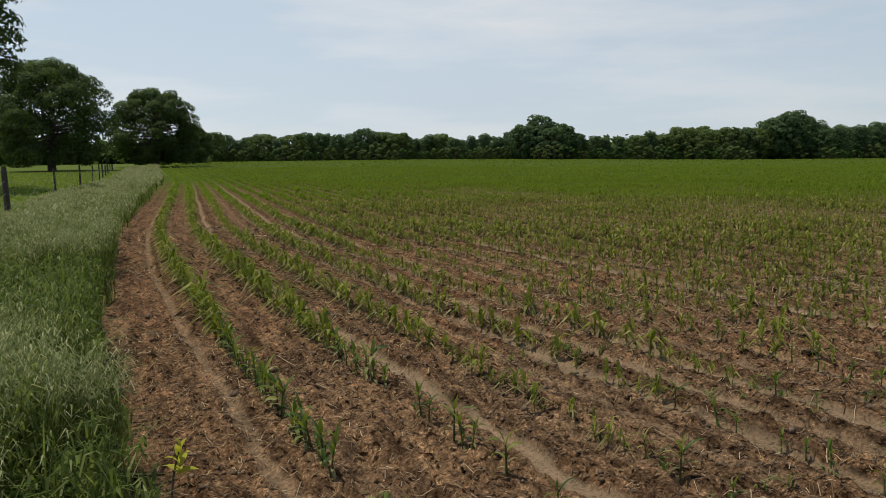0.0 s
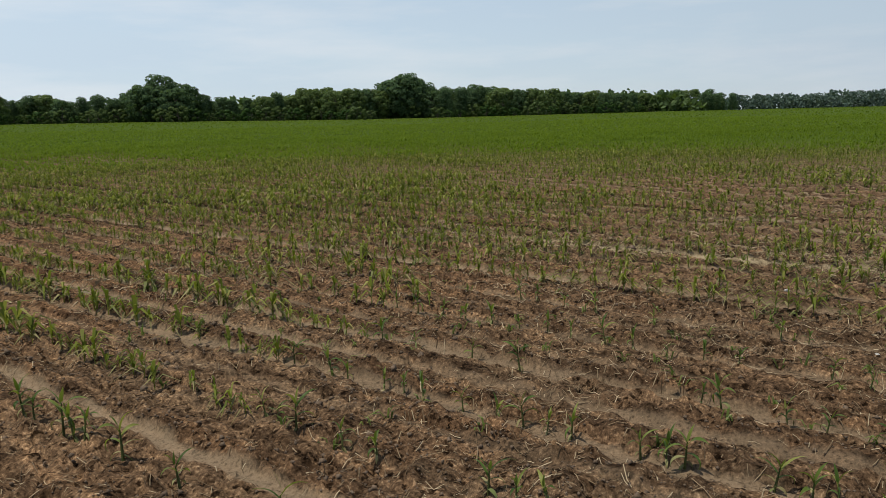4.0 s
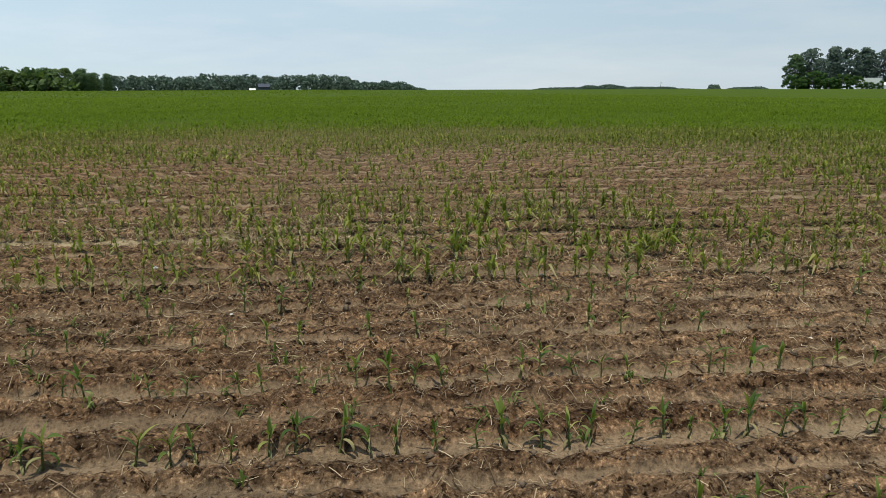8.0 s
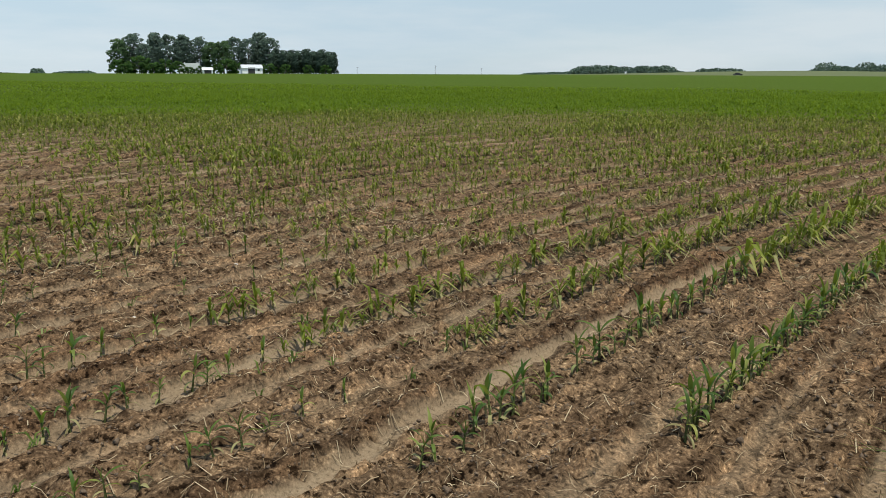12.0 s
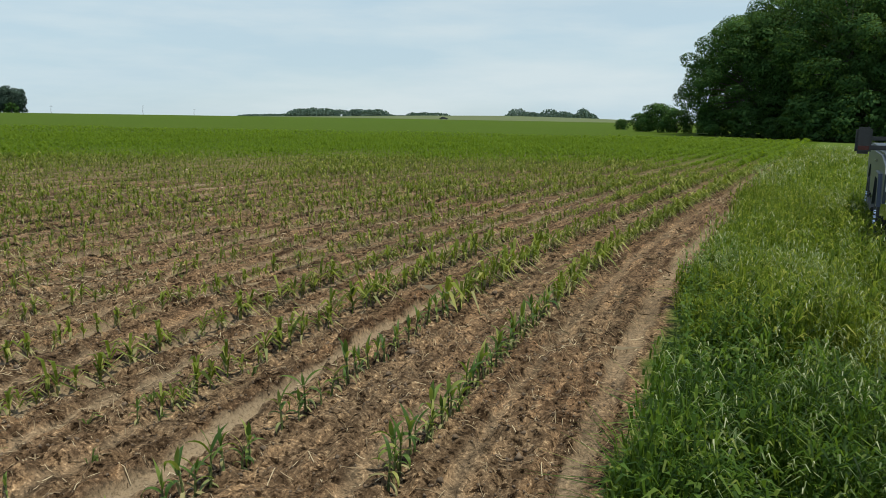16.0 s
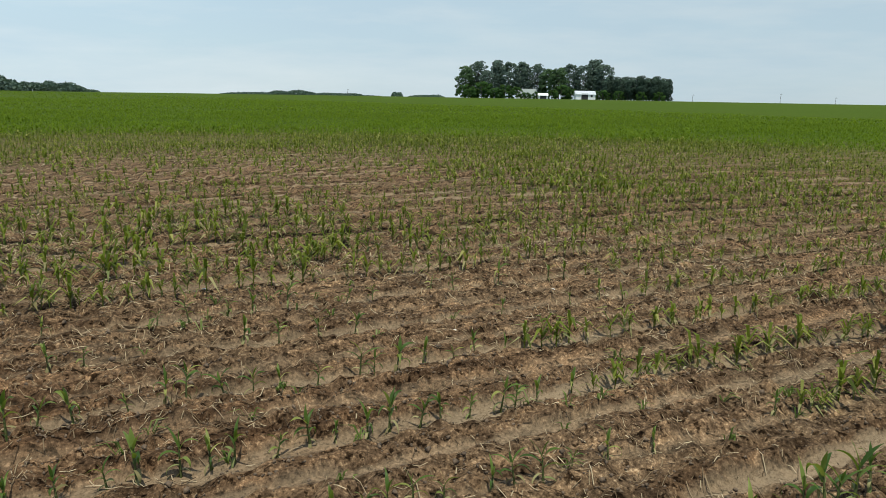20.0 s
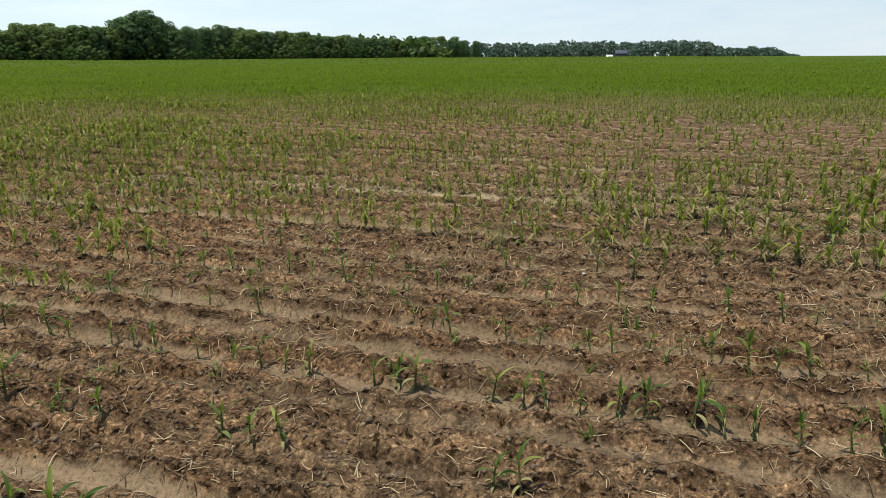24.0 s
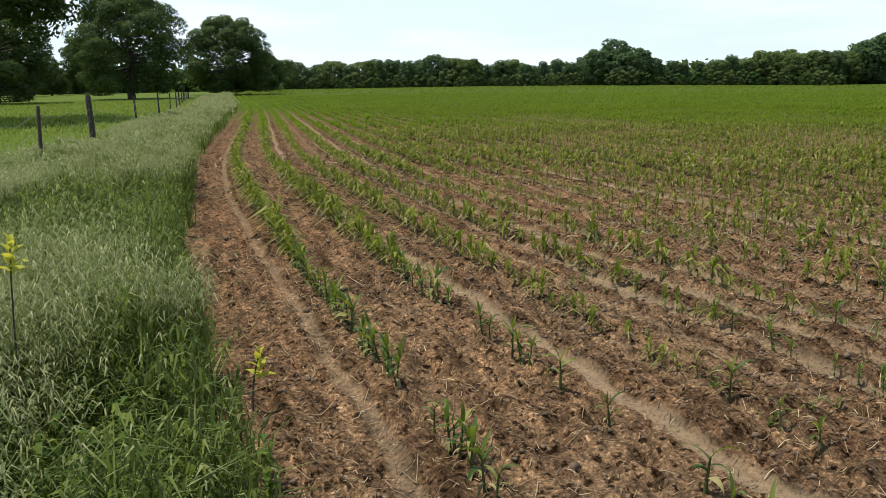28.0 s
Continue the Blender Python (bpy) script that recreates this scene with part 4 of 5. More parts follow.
def seedling(high=0.31):
    """A broad-leaved seedling with yellow-green leaves on a dark stem."""
    thing = new("weed_seedling")
    bm = bmesh.new()
    rings = []
    for i in range(7):
        t = i / 6
        r = 0.007 * (1 - 0.5 * t)
        rings.append([bm.verts.new((0.05 * t * t + r * math.cos(a), 0.01 * math.sin(3 * t) + r * math.sin(a), high * t - 0.02)) for a in (0, 1.57, 3.14, 4.71)])
    for a, b in zip(rings, rings[1:]):
        for j in range(4):
            bm.faces.new((a[j], a[(j + 1) % 4], b[(j + 1) % 4], b[j])).smooth = True
    part("stem", bm, BARK, thing, "thin dark stem")
    for i in range(10):
        leaf = new("leaf", leaf_mesh("leaf", 0.096 - 0.005 * i, 0.054 - 0.003 * i, 0.45 + 0.10 * i, 0.7, YELLOW, 6, 0.3))
        leaf.matrix_basis = pose(0.036 + 0.0016 * i, 0.0, high - 0.15 + 0.015 * i, 0, 0, i * 137)
        leaf.parent = thing
    return tagged(thing, "yellow-leaved seedling on a dark stem in bare soil", "weed")


weed = seedling()
weed.matrix_basis = pose(0.29, 3.59, float(ground_z(0.29, 3.59)))
tall_weed = seedling(1.03)
tall_weed.matrix_basis = pose(-0.67, 3.3, float(ground_z(-0.67, 3.3)), 0, 0, 60)
tagged(tall_weed, "tall yellow-leaved seedling standing in the grass")


def stone(x, y, size, seed):
    r = random.Random(seed)
    bm = bmesh.new()
    bmesh.ops.create_icosphere(bm, subdivisions=2, radius=size)
    for v in bm.verts:
        v.co *= 0.8 + 0.35 * noise.noise(v.co * 40 + Vector((seed, 0, 0)))
        v.co.z *= 0.6
    for f in bm.faces:
        f.smooth = True
    ob = part("stone", bm, STONE)
    ob.matrix_basis = pose(x, y, float(ground_z(x, y)) + size * 0.2, 0, 0, r.uniform(0, 360))
    tagged(ob, "small pale field stone lying on the soil", "stone", "stones in the field")


for i, (x, y, size) in enumerate([(4.75, -3.3, 0.035), (5.6, 0.6, 0.022), (6.6, -1.9, 0.025), (5.4, -4.6, 0.025), (7.3, 1.6, 0.03)]):
    stone(x, y, size, i)

# ---- trees ----
def limb(bm, a, b, ra, rb, sides=6):
    a, b = Vector(a), Vector(b)
    d = (b - a).normalized()
    u = d.cross(Vector((0.3, 0.9, 0.2))).normalized()
    v = d.cross(u)
    mid = (a + b) / 2 + u * (b - a).length * 0.05
    rings = []
    for c, r in ((a, ra), (mid, (ra + rb) / 2), (b, rb)):
        rings.append([bm.verts.new(c + (u * math.cos(6.2832 * i / sides) + v * math.sin(6.2832 * i / sides)) * r) for i in range(sides)])
    for p, q in zip(rings, rings[1:]):
        for i in range(sides):
            bm.faces.new((p[i], p[(i + 1) % sides], q[(i + 1) % sides], q[i])).smooth = True


def tree(name, seed, height, spread_r, clear, lobes, leaves, leaf, mat, label, category="tree", shape="round", trunk_r=None, fat=1.0):
    """A tapered trunk with limbs and a crown of many small leaf clumps, in uneven lobes with gaps."""
    g = np.random.default_rng(seed)
    thing = new(name)
    trunk_r = trunk_r or height * 0.022
    bm = bmesh.new()
    fork = Vector((g.normal(0, 0.15), g.normal(0, 0.15), max(clear, height * 0.22)))
    limb(bm, (0, 0, -0.3), fork, trunk_r * 1.25, trunk_r * 0.85, 8)
    limb(bm, fork, (g.normal(0, 0.4), g.normal(0, 0.4), height * 0.82), trunk_r * 0.8, trunk_r * 0.12, 6)
    centres, radii = [], []
    for i in range(lobes):
        t = (i + 0.5) / lobes
        a = i * 2.39996 + g.uniform(-0.4, 0.4)
        z = clear + (height - clear) * (0.05 + 0.87 * t)
        if shape == "round":
            w = spread_r * math.sqrt(max(0.05, 1 - (2 * t - 0.85) ** 2 / 1.45)) * g.uniform(0.5, 0.98)
        elif shape == "tall":
            w = spread_r * (1 - 0.65 * t) * g.uniform(0.35, 0.85)
        else:
            w = spread_r * (1 - t) * g.uniform(0.5, 0.8)
        r = (height - clear) * g.uniform(0.075, 0.15) * fat if shape != "cone" else (height - clear) * 0.10 * (1.25 - t)
        c = np.array([w * math.cos(a), w * math.sin(a), min(z, height - r * 0.8)])
        centres.append(c)
        radii.append(r)
        if i % 2 == 0 and shape != "cone":
            low = fork.lerp(Vector((0, 0, height * 0.75)), t * 0.8)
            limb(bm, low, Vector(c), trunk_r * 0.38 * (1.1 - 0.6 * t), trunk_r * 0.07, 5)
    part("trunk", bm, BARK, thing)
    centres, radii = np.array(centres), np.array(radii)
    pick = g.choice(lobes, leaves, p=radii**2 / (radii**2).sum())
    d = g.normal(0, 1, (leaves, 3))
    d[:, 2] = np.where(g.random(leaves) < 0.48, np.abs(d[:, 2]), d[:, 2])
    d /= np.linalg.norm(d, axis=1)[:, None]
    shell = g.uniform(0.5, 1.06, leaves) ** 0.5
    squash = np.array([1.18, 1.18, 0.82])
    p = centres[pick] + d * squash * (radii[pick] * shell)[:, None]
    p[:, 2] = np.maximum(p[:, 2], clear * 0.75 + 0.15)
    n = d + g.normal(0, 0.45, (leaves, 3)) + np.array([0, 0, 0.35])
    n /= np.linalg.norm(n, axis=1)[:, None]
    u = np.cross(n, g.normal(0, 1, (leaves, 3)))
    u /= np.linalg.norm(u, axis=1)[:, None] + 1e-9
    v = np.cross(n, u)
    size = (leaf * g.uniform(0.55, 1.35, leaves))[:, None]
    V = np.stack([p - u * size, p - v * size * 0.62 + n * size * 0.15, p + u * size, p + v * size * 0.62 + n * size * 0.15], 1).reshape(-1, 3)
    i = np.arange(leaves)[:, None] * 4
    F = np.concatenate([i + [0, 1, 2], i + [0, 2, 3]], 0)
    crown = sheet("crown", V, F, mat, thing, smooth=True)
    # each leaf is lit as a piece of its rounded clump
    soft = d + 0.9 * (p - np.array([0, 0, (height + clear) / 2])) / max(spread_r, 1) + 0.55 * n
    soft /= np.linalg.norm(soft, axis=1)[:, None]
    crown.data.attributes.new("custom_normal", "FLOAT_VECTOR", "POINT").data.foreach_set("vector", np.repeat(soft, 4, 0).astype(np.float32).ravel())
    return tagged(thing, label, category)


def polar(az, r):
    """A place at a bearing (degrees to the left of the rows) and a distance."""
    a = radians(az)
    return -math.sin(a) * r, math.cos(a) * r


def plant(ob, az, r, scale=1.0, turn=0.0, wide=1.0, sink=0.0):
    x, y = polar(az, r)
    return pose(x, y, float(lie(x, y)) - sink, 0, 0, turn) @ Matrix.Diagonal((scale * wide, scale * wide, scale, 1))


def first_at(ob, m):
    """Puts the first of a kind; its size goes into the pose's scale."""
    ob.matrix_basis = m
    return ob


def grove(kinds, rows, group):
    """Stands out trees: each row is bearing, distance, size, kind; the first of each kind is the thing itself."""
    used = set()
    base = [Matrix.Identity(4)] * len(kinds)
    for i, (az, r, size, kind) in enumerate(rows):
        ob = kinds[kind]
        m = plant(ob, az, r, size, (i * 73) % 360, 0.92 + 0.17 * ((i * 37) % 10) / 10)
        if kind in used:
            keep = ob.scale.copy()
            ob.scale = (1, 1, 1)
            made = copy_thing(ob, m)
            ob.scale = keep
            made["group"] = group
        else:
            used.add(kind)
            ob.matrix_basis = m
            ob["group"] = group


# pasture oaks by the fence
oaks = [
    tree("oak_tree", 201, 14.0, 7.9, 0.6, 130, 56000, 0.15, OAK, "large dark spreading oak standing in the pasture", shape="round", trunk_r=0.5, fat=0.82),
    tree("oak_tree", 202, 13.0, 7.0, 0.4, 120, 56000, 0.15, OAK, "broad dark green oak at the end of the fence", shape="round", trunk_r=0.4, fat=0.82),
]
grove(oaks, [(1.6, 120, 1.1, 0), (-4.9, 140, 1.02, 1), (-7.3, 175, 0.62, 1), (6.4, 175, 0.5, 1), (9.8, 165, 0.9, 0), (4.0, 190, 0.95, 1), (13.5, 150, 1.0, 1), (9.6, 104, 0.86, 1)], "oaks in the pasture")
shade_oak = tree("oak_tree", 203, 19.0, 10.5, 5.0, 150, 110000, 0.13, OAK, "very large oak with low hanging boughs over the pasture", trunk_r=0.6, fat=0.85)
first_at(shade_oak, plant(shade_oak, 13.9, 52))

# the wood along the north and east of the field
wood = [
    tree("wood_tree", 211, 13, 5.2, 0.4, 50, 4200, 0.36, HAZED_WOODLEAF, "dense green broadleaf tree at the edge of the wood"),
    tree("wood_tree", 212, 11, 5.6, 0.3, 50, 4200, 0.36, HAZED_WOODLEAF, "dense green spreading broadleaf tree at the edge of the wood"),
    tree("wood_tree", 213, 15, 4.6, 0.6, 50, 4200, 0.36, HAZED_WOODLEAF, "tall dark broadleaf tree at the edge of the wood", shape="tall"),
    tree("wood_tree", 214, 10, 5.4, 0.2, 48, 4200, 0.36, WILLOW, "pale green rounded tree at the edge of the wood"),
    tree("wood_tree", 215, 12, 5.0, 0.3, 48, 4200, 0.36, HAZED_WOODLEAF, "green broadleaf tree with an uneven crown"),
]
shrub = [
    tree("shrub", 216, 4.5, 3.6, 0.05, 18, 2000, 0.26, WILLOW, "pale green leafy shrub in front of the wood", "shrub"),
    tree("shrub", 217, 4.0, 3.8, 0.05, 18, 2000, 0.26, ELM, "green leafy shrub in front of the wood", "shrub"),
]
r = random.Random(5)
rows = []


def skyline(az):
    """How high the wood stands over the field, in degrees."""
    table = [
        (-7, 2.4), (-8.5, 2.5), (-10.4, 1.8), (-12, 2.4), (-13.5, 1.85), (-15.7, 2.4), (-16.8, 1.85), (-18.7, 2.35), (-21.2, 2.45), (-23.4, 1.8), (-25, 1.9), (-26, 1.7), (-28.2, 1.95),
        (-29.2, 1.75), (-30, 2.3), (-31.2, 2.3), (-32.2, 2.8), (-33, 2.4), (-33.9, 2.4), (-35.2, 1.7), (-35.8, 2.0), (-37.3, 1.8), (-39.5, 1.95), (-41.5, 2.25), (-44.5, 2.42), (-47, 2.3),
        (-47.7, 2.9), (-48.8, 3.25), (-49.9, 2.95), (-50.4, 2.42), (-52.4, 2.3), (-54.6, 2.45), (-56.5, 2.2), (-58.6, 2.0), (-60.7, 1.7), (-64.9, 1.65), (-67.8, 1.45), (-69.7, 1.7), (-70.7, 1.3),
    ]
    for (a, u), (b, v) in zip(table, table[1:]):
        if b <= az <= a:
            return u + (v - u) * (az - a) / (b - a)
    return 1.0


heights = (13, 11, 15, 10, 12)
az = -6.5
while az > -70.3:
    dist = 262 + 10 * math.sin(az) + r.uniform(-6, 6) + max(0, -az - 45) * 2.4
    kind = r.choice((0, 0, 1, 2, 3, 3, 4))
    high = dist * math.tan(radians(skyline(az) - 0.05)) * r.uniform(0.80, 1.0) + 0.5
    rows.append((az, dist, high / heights[kind], kind))
    if r.random() < 0.75:
        kind = r.choice((0, 1, 4))
        rows.append((az - 0.5, dist + 16, high * r.uniform(0.9, 1.0) / heights[kind], kind))
    az -= r.uniform(0.8, 1.2)
# trees that stand out above the others
rows += [(-32.15, 256, 14.6 / 13, 0), (-31.0, 255, 11.4 / 11, 1), (-33.6, 257, 11.9 / 11, 1), (-49.1, 268, 15.4 / 13, 4 - 4), (-48.3, 268, 13.5 / 12, 4), (-71.9, 420, 9.0 / 15, 2), (-70.4, 360, 9.5 / 13, 0), (-71.0, 390, 8.5 / 12, 4), (-70.8, 350, 6.5 / 10, 3)]
grove(wood, rows, "trees of the wood")
rows = []
az = -6.8
while az > -69.5:
    if r.random() < 0.9:
        rows.append((az, 250 + 10 * math.sin(az) + max(0, -az - 45) * 2.4 + r.uniform(-3, 4), r.uniform(0.55, 1.15), r.choice((0, 1))))
    az -= r.uniform(0.6, 1.2)
grove(shrub, rows, "shrubs before the wood")

# a bank of rough grass at the foot of the wood
g = np.random.default_rng(88)
n = 14000
bank = g.uniform(-69.5, -6.5, n)
out = 243 + 10 * np.sin(bank) * 0.4 + np.maximum(0, -bank - 45) * 2.4 + g.uniform(-3, 3, n)
bx, by = -np.sin(np.radians(bank)) * out, np.cos(np.radians(bank)) * out
tagged(sheet("bank_grass", *blades(np.stack([bx, by, lie(bx, by) - 0.1], 1), g.uniform(0.2, 0.45, n), g.uniform(0.15, 0.35, n), g.uniform(0.2, 1.2, n), g.uniform(0, 6.283, n), 0.5), PASTURE), "pale rough grass along the foot of the wood", "grass", kind="stuff")

# trees by the pasture to the south
south = [
    tree("shade_tree", 221, 13.5, 6.2, 0.5, 95, 46000, 0.115, ELM, "tall dense green tree at the south end of the field", fat=0.8),
    tree("shade_tree", 222, 12.5, 6.6, 0.3, 95, 46000, 0.115, ELM, "broad green tree hung with leaves to the ground", fat=0.8),
    tree("shade_tree", 223, 15.5, 6.6, 0.8, 95, 46000, 0.115, ELM, "large green tree with a tall uneven crown", fat=0.8),
]
grove(south, [(-181.6, 88, 0.96, 1), (-184.6, 88, 0.98, 2), (-188.2, 82, 1.05, 2), (-191.6, 78, 1.05, 1), (-195.2, 76, 1.1, 0), (-182.6, 98, 1.05, 0), (-186.4, 95, 1.22, 0), (-199, 76, 1.0, 2), (-203.5, 74, 1.05, 1), (-190, 92, 1.25, 0)], "trees at the south end")
bush = [
    tree("bush", 224, 4.2, 2.6, 0.05, 26, 5200, 0.15, ELM, "rounded bright green bush beside the tall trees", "bush", fat=1.9),
    tree("bush", 225, 3.4, 2.4, 0.05, 24, 4200, 0.14, ELM, "low green bush in the grass", "bush", fat=1.9),
]
grove(bush, [(-176.4, 104, 0.86, 0), (-175.4, 108, 0.72, 1), (-177.7, 100, 0.85, 1), (-173.9, 118, 0.38, 0), (-186.0, 78, 0.95, 0), (-189.4, 74, 1.0, 0), (-184.0, 82, 0.6, 1), (-192.5, 72, 0.9, 1), (-180.2, 86, 0.8, 1), (-182.2, 84, 0.75, 0), (-187.6, 76, 1.05, 1), (-195, 70, 1.1, 0)], "bushes at the south end")


def far_wood(name, label, stretches, seed, mat, leaf, per):
    """Far trees as one joined mass: rounded crowns of leaf clumps side by side, with an uneven top."""
    g = np.random.default_rng(seed)
    vs = []
    for az0, az1, dist, top0, top1, ragged in stretches:
        span = abs(az1 - az0)
        trees = max(3, int(span * 130 / dist ** 0.62))
        taz = np.linspace(min(az0, az1), max(az0, az1), trees) + g.normal(0, span / trees * 0.25, trees)
        tt = (taz - az0) / (az1 - az0)
        tall = (top0 + (top1 - top0) * tt + 0.42) * (1 - ragged * g.uniform(0, 0.75, trees)) * np.clip(0.62 + 5 * np.minimum(tt, 1 - tt), 0.5, 1)
        wide = np.maximum(span / trees, 0.16) * g.uniform(1.1, 2.2, trees)
        n = int(span * per)
        pick = g.integers(0, trees, n)
        a = g.uniform(0, np.pi, n)
        rad = g.uniform(0.25, 1.0, n) ** 0.5
        az = taz[pick] + wide[pick] * rad * np.cos(a)
        el = -0.42 + tall[pick] * (0.06 + 0.94 * rad * np.sin(a) * g.uniform(0.7, 1.0, n) ** 0.4)
        low = g.random(n) < 0.25
        el = np.where(low, -0.42 + tall[pick] * g.uniform(0, 0.5, n), el)
        rr = dist * (1 + 0.025 * g.normal(0, 0.6, n))
        x, y = -np.sin(np.radians(az)) * rr, np.cos(np.radians(az)) * rr
        p = np.stack([x, y, 1.66 + dist * np.tan(np.radians(el))], 1)
        nrm = g.normal(0, 1, (n, 3)) + np.array([0, 0, 0.5])
        nrm /= np.linalg.norm(nrm, axis=1)[:, None]
        u = np.cross(nrm, g.normal(0, 1, (n, 3)))
        u /= np.linalg.norm(u, axis=1)[:, None]
        v = np.cross(nrm, u)
        s = (leaf * dist * g.uniform(0.6, 1.4, n))[:, None]
        vs.append(np.stack([p - u * s, p - v * s * 0.7, p + u * s, p + v * s * 0.7], 1).reshape(-1, 3))
    V = np.concatenate(vs)
    i = np.arange(len(V) // 4)[:, None] * 4
    return tagged(sheet(name, V, i + [0, 1, 2, 3], mat), label, "trees", kind="stuff")


far_wood("wood_understorey", "dark undergrowth closing the wood behind its edge trees", [(-6, -30, 286, 1.1, 1.3, 0.4), (-30, -50, 290, 1.5, 1.9, 0.4), (-50, -70, 318, 1.9, 1.2, 0.4), (30, -8, 215, 2.2, 1.9, 0.5)], 303, OAK, 0.0030, 700)
far_wood("far_wood", "long far wood on the horizon, hazed bluish", [(-70.9, -78.5, 620, 0.86, 0.72, 0.14), (-77.6, -83.5, 700, 0.98, 0.74, 0.14), (-83.2, -88.5, 640, 0.95, 0.78, 0.14), (-87.5, -92.8, 800, 0.65, 0.28, 0.5)], 301, HAZED_FARLEAF, 0.0015, 1300)
far_wood("far_wood", "small clumps of trees far off on the plain", [(-102.6, -105.4, 1500, -0.2, -0.15, 0.3), (-105.2, -107.3, 1300, 0.08, 0.1, 0.2), (-108.8, -111.2, 1500, -0.12, -0.12, 0.3), (-113.5, -113.95, 1000, 0.02, 0.02, 0.2), (-115.2, -116.6, 1500, -0.14, -0.14, 0.3), (-147.0, -150.4, 1300, -0.18, -0.05, 0.3), (-150.2, -156.9, 1050, 0.42, 0.34, 0.2), (-158.0, -161.4, 1250, 0.28, 0.2, 0.3), (-165.6, -171.8, 760, 0.62, 0.70, 0.6)], 302, HAZED_FARLEAF, 0.0012, 1900)

# ---- fence ----
def fence_run():
    fence = new("wire_fence")
    line = [(19.6, 0.042, 1.34), (25.6, 0.08, 1.55), (37.5, 0.042, 1.42), (49.5, 0.05, 1.55), (60, 0.045, 1.5), (71, 0.055, 1.55), (79, 0.075, 1.55), (88, 0.07, 1.5), (97, 0.10, 1.6), (110, 0.07, 1.5), (124, 0.10, 1.6), (10.0, 0.055, 1.3), (0.0, 0.06, 1.3)]

    def at(y):
        return -2.80 + 0.68 * float(bow(y)) - 0.05 * max(0, 24 - y)

    for i, (y, rad, high) in enumerate(sorted(line)):
        bm = bmesh.new()
        rr = random.Random(i)
        rings = []
        dx, dy = rr.uniform(-0.06, 0.06), rr.uniform(-0.06, 0.06)
        for t in (0, 0.3, 0.6, 0.93, 1.0):
            w = rad * (1.08 - 0.12 * t) * (0.8 if t == 1.0 else 1)
            rings.append([bm.verts.new((at(y) + dx * t + w * math.cos(a * 0.785) * rr.uniform(0.93, 1.07), y + dy * t + w * math.sin(a * 0.785), high * t + (-0.3 if t == 0 else 0))) for a in range(8)])
        for a, b in zip(rings, rings[1:]):
            for j in range(8):
                bm.faces.new((a[j], a[(j + 1) % 8], b[(j + 1) % 8], b[j]))
        bm.faces.new(rings[-1])
        part("post", bm, POST, fence)
    for z in (0.45, 0.8, 1.15):
        bm = bmesh.new()
        ys = sorted(y for y, _, _ in line)
        for y0, y1 in zip(ys, ys[1:]):
            a, b = Vector((at(y0), y0, z)), Vector((at(y1), y1, z))
            m = (a + b) / 2 - Vector((0, 0, 0.03))
            limb(bm, a, m, 0.004, 0.004, 4)
            limb(bm, m, b, 0.004, 0.004, 4)
        part("wire", bm, WIRE, fence, "thin sagging wire")
    return tagged(fence, "old wire fence with weathered dark wooden posts in tall grass", "fence")


fence_run()


# ---- boxes and shells ----
def box_bm(bm, lo, hi, bevel=0.0):
    made = bmesh.ops.create_cube(bm, size=1.0)["verts"]
    lo, hi = Vector(lo), Vector(hi)
    for v in made:
        v.co = Vector((lo.x + (v.co.x + 0.5) * (hi.x - lo.x), lo.y + (v.co.y + 0.5) * (hi.y - lo.y), lo.z + (v.co.z + 0.5) * (hi.z - lo.z)))
    if bevel:
        edges = list({e for v in made for e in v.link_edges})
        bmesh.ops.bevel(bm, geom=edges, offset=bevel, segments=2, affect="EDGES")


def box(name, lo, hi, mat, parent, bevel=0.0, label=""):
    bm = bmesh.new()
    box_bm(bm, lo, hi, bevel)
    return part(name, bm, mat, parent, label)


def prism(name, outline, x0, x1, mat, parent, label="", bevel=0.0):
    """A side outline in y and z, drawn out along x."""
    bm = bmesh.new()
    a = [bm.verts.new((x0, y, z)) for y, z in outline]
    b = [bm.verts.new((x1, y, z)) for y, z in outline]
    bm.faces.new(a)
    bm.faces.new(b[::-1])
    n = len(outline)
    for i in range(n):
        bm.faces.new((a[i], b[i], b[(i + 1) % n], a[(i + 1) % n]))
    bmesh.ops.recalc_face_normals(bm, faces=bm.faces)
    if bevel:
        bmesh.ops.bevel(bm, geom=list(bm.edges), offset=bevel, segments=2, affect="EDGES")
    return part(name, bm, mat, parent, label)


def gable(name, label, category, w, d, eaves, ridge, wall_mat, roof_mat, openings):
    """A gabled building with its roof ridge along x; openings: (name, x0, x1, z0, z1) in the front wall, facing -y."""
    thing = new(name)
    prism("wall", [(-d / 2, -1.5), (d / 2, -1.5), (d / 2, eaves), (0, ridge), (-d / 2, eaves)], -w / 2, w / 2, wall_mat, thing)
    for side in (-1, 1):
        over = 0.35
        slope = (ridge - eaves) / (d / 2)
        prism("roof", [(0, ridge + 0.04), (side * (d / 2 + over), eaves - slope * over + 0.04), (side * (d / 2 + over), eaves - slope * over + 0.16), (0, ridge + 0.18)], -w / 2 - 0.3, w / 2 + 0.3, roof_mat, thing)
    for kind, x0, x1, z0, z1 in openings:
        hole = box(kind, (x0, -d / 2 - 0.06, z0), (x1, -d / 2 + 0.02, z1), DARK_OPENING, thing, 0.01)
        for lo, hi in (((x0 - 0.12, z0), (x0, z1 + 0.12)), ((x1, z0), (x1 + 0.12, z1 + 0.12)), ((x0, z1), (x1, z1 + 0.12))):
            box("frame", (lo[0], -d / 2 - 0.09, lo[1]), (hi[0], -d / 2 + 0.01, hi[1]), SIDING, hole)
    return tagged(thing, label, category)


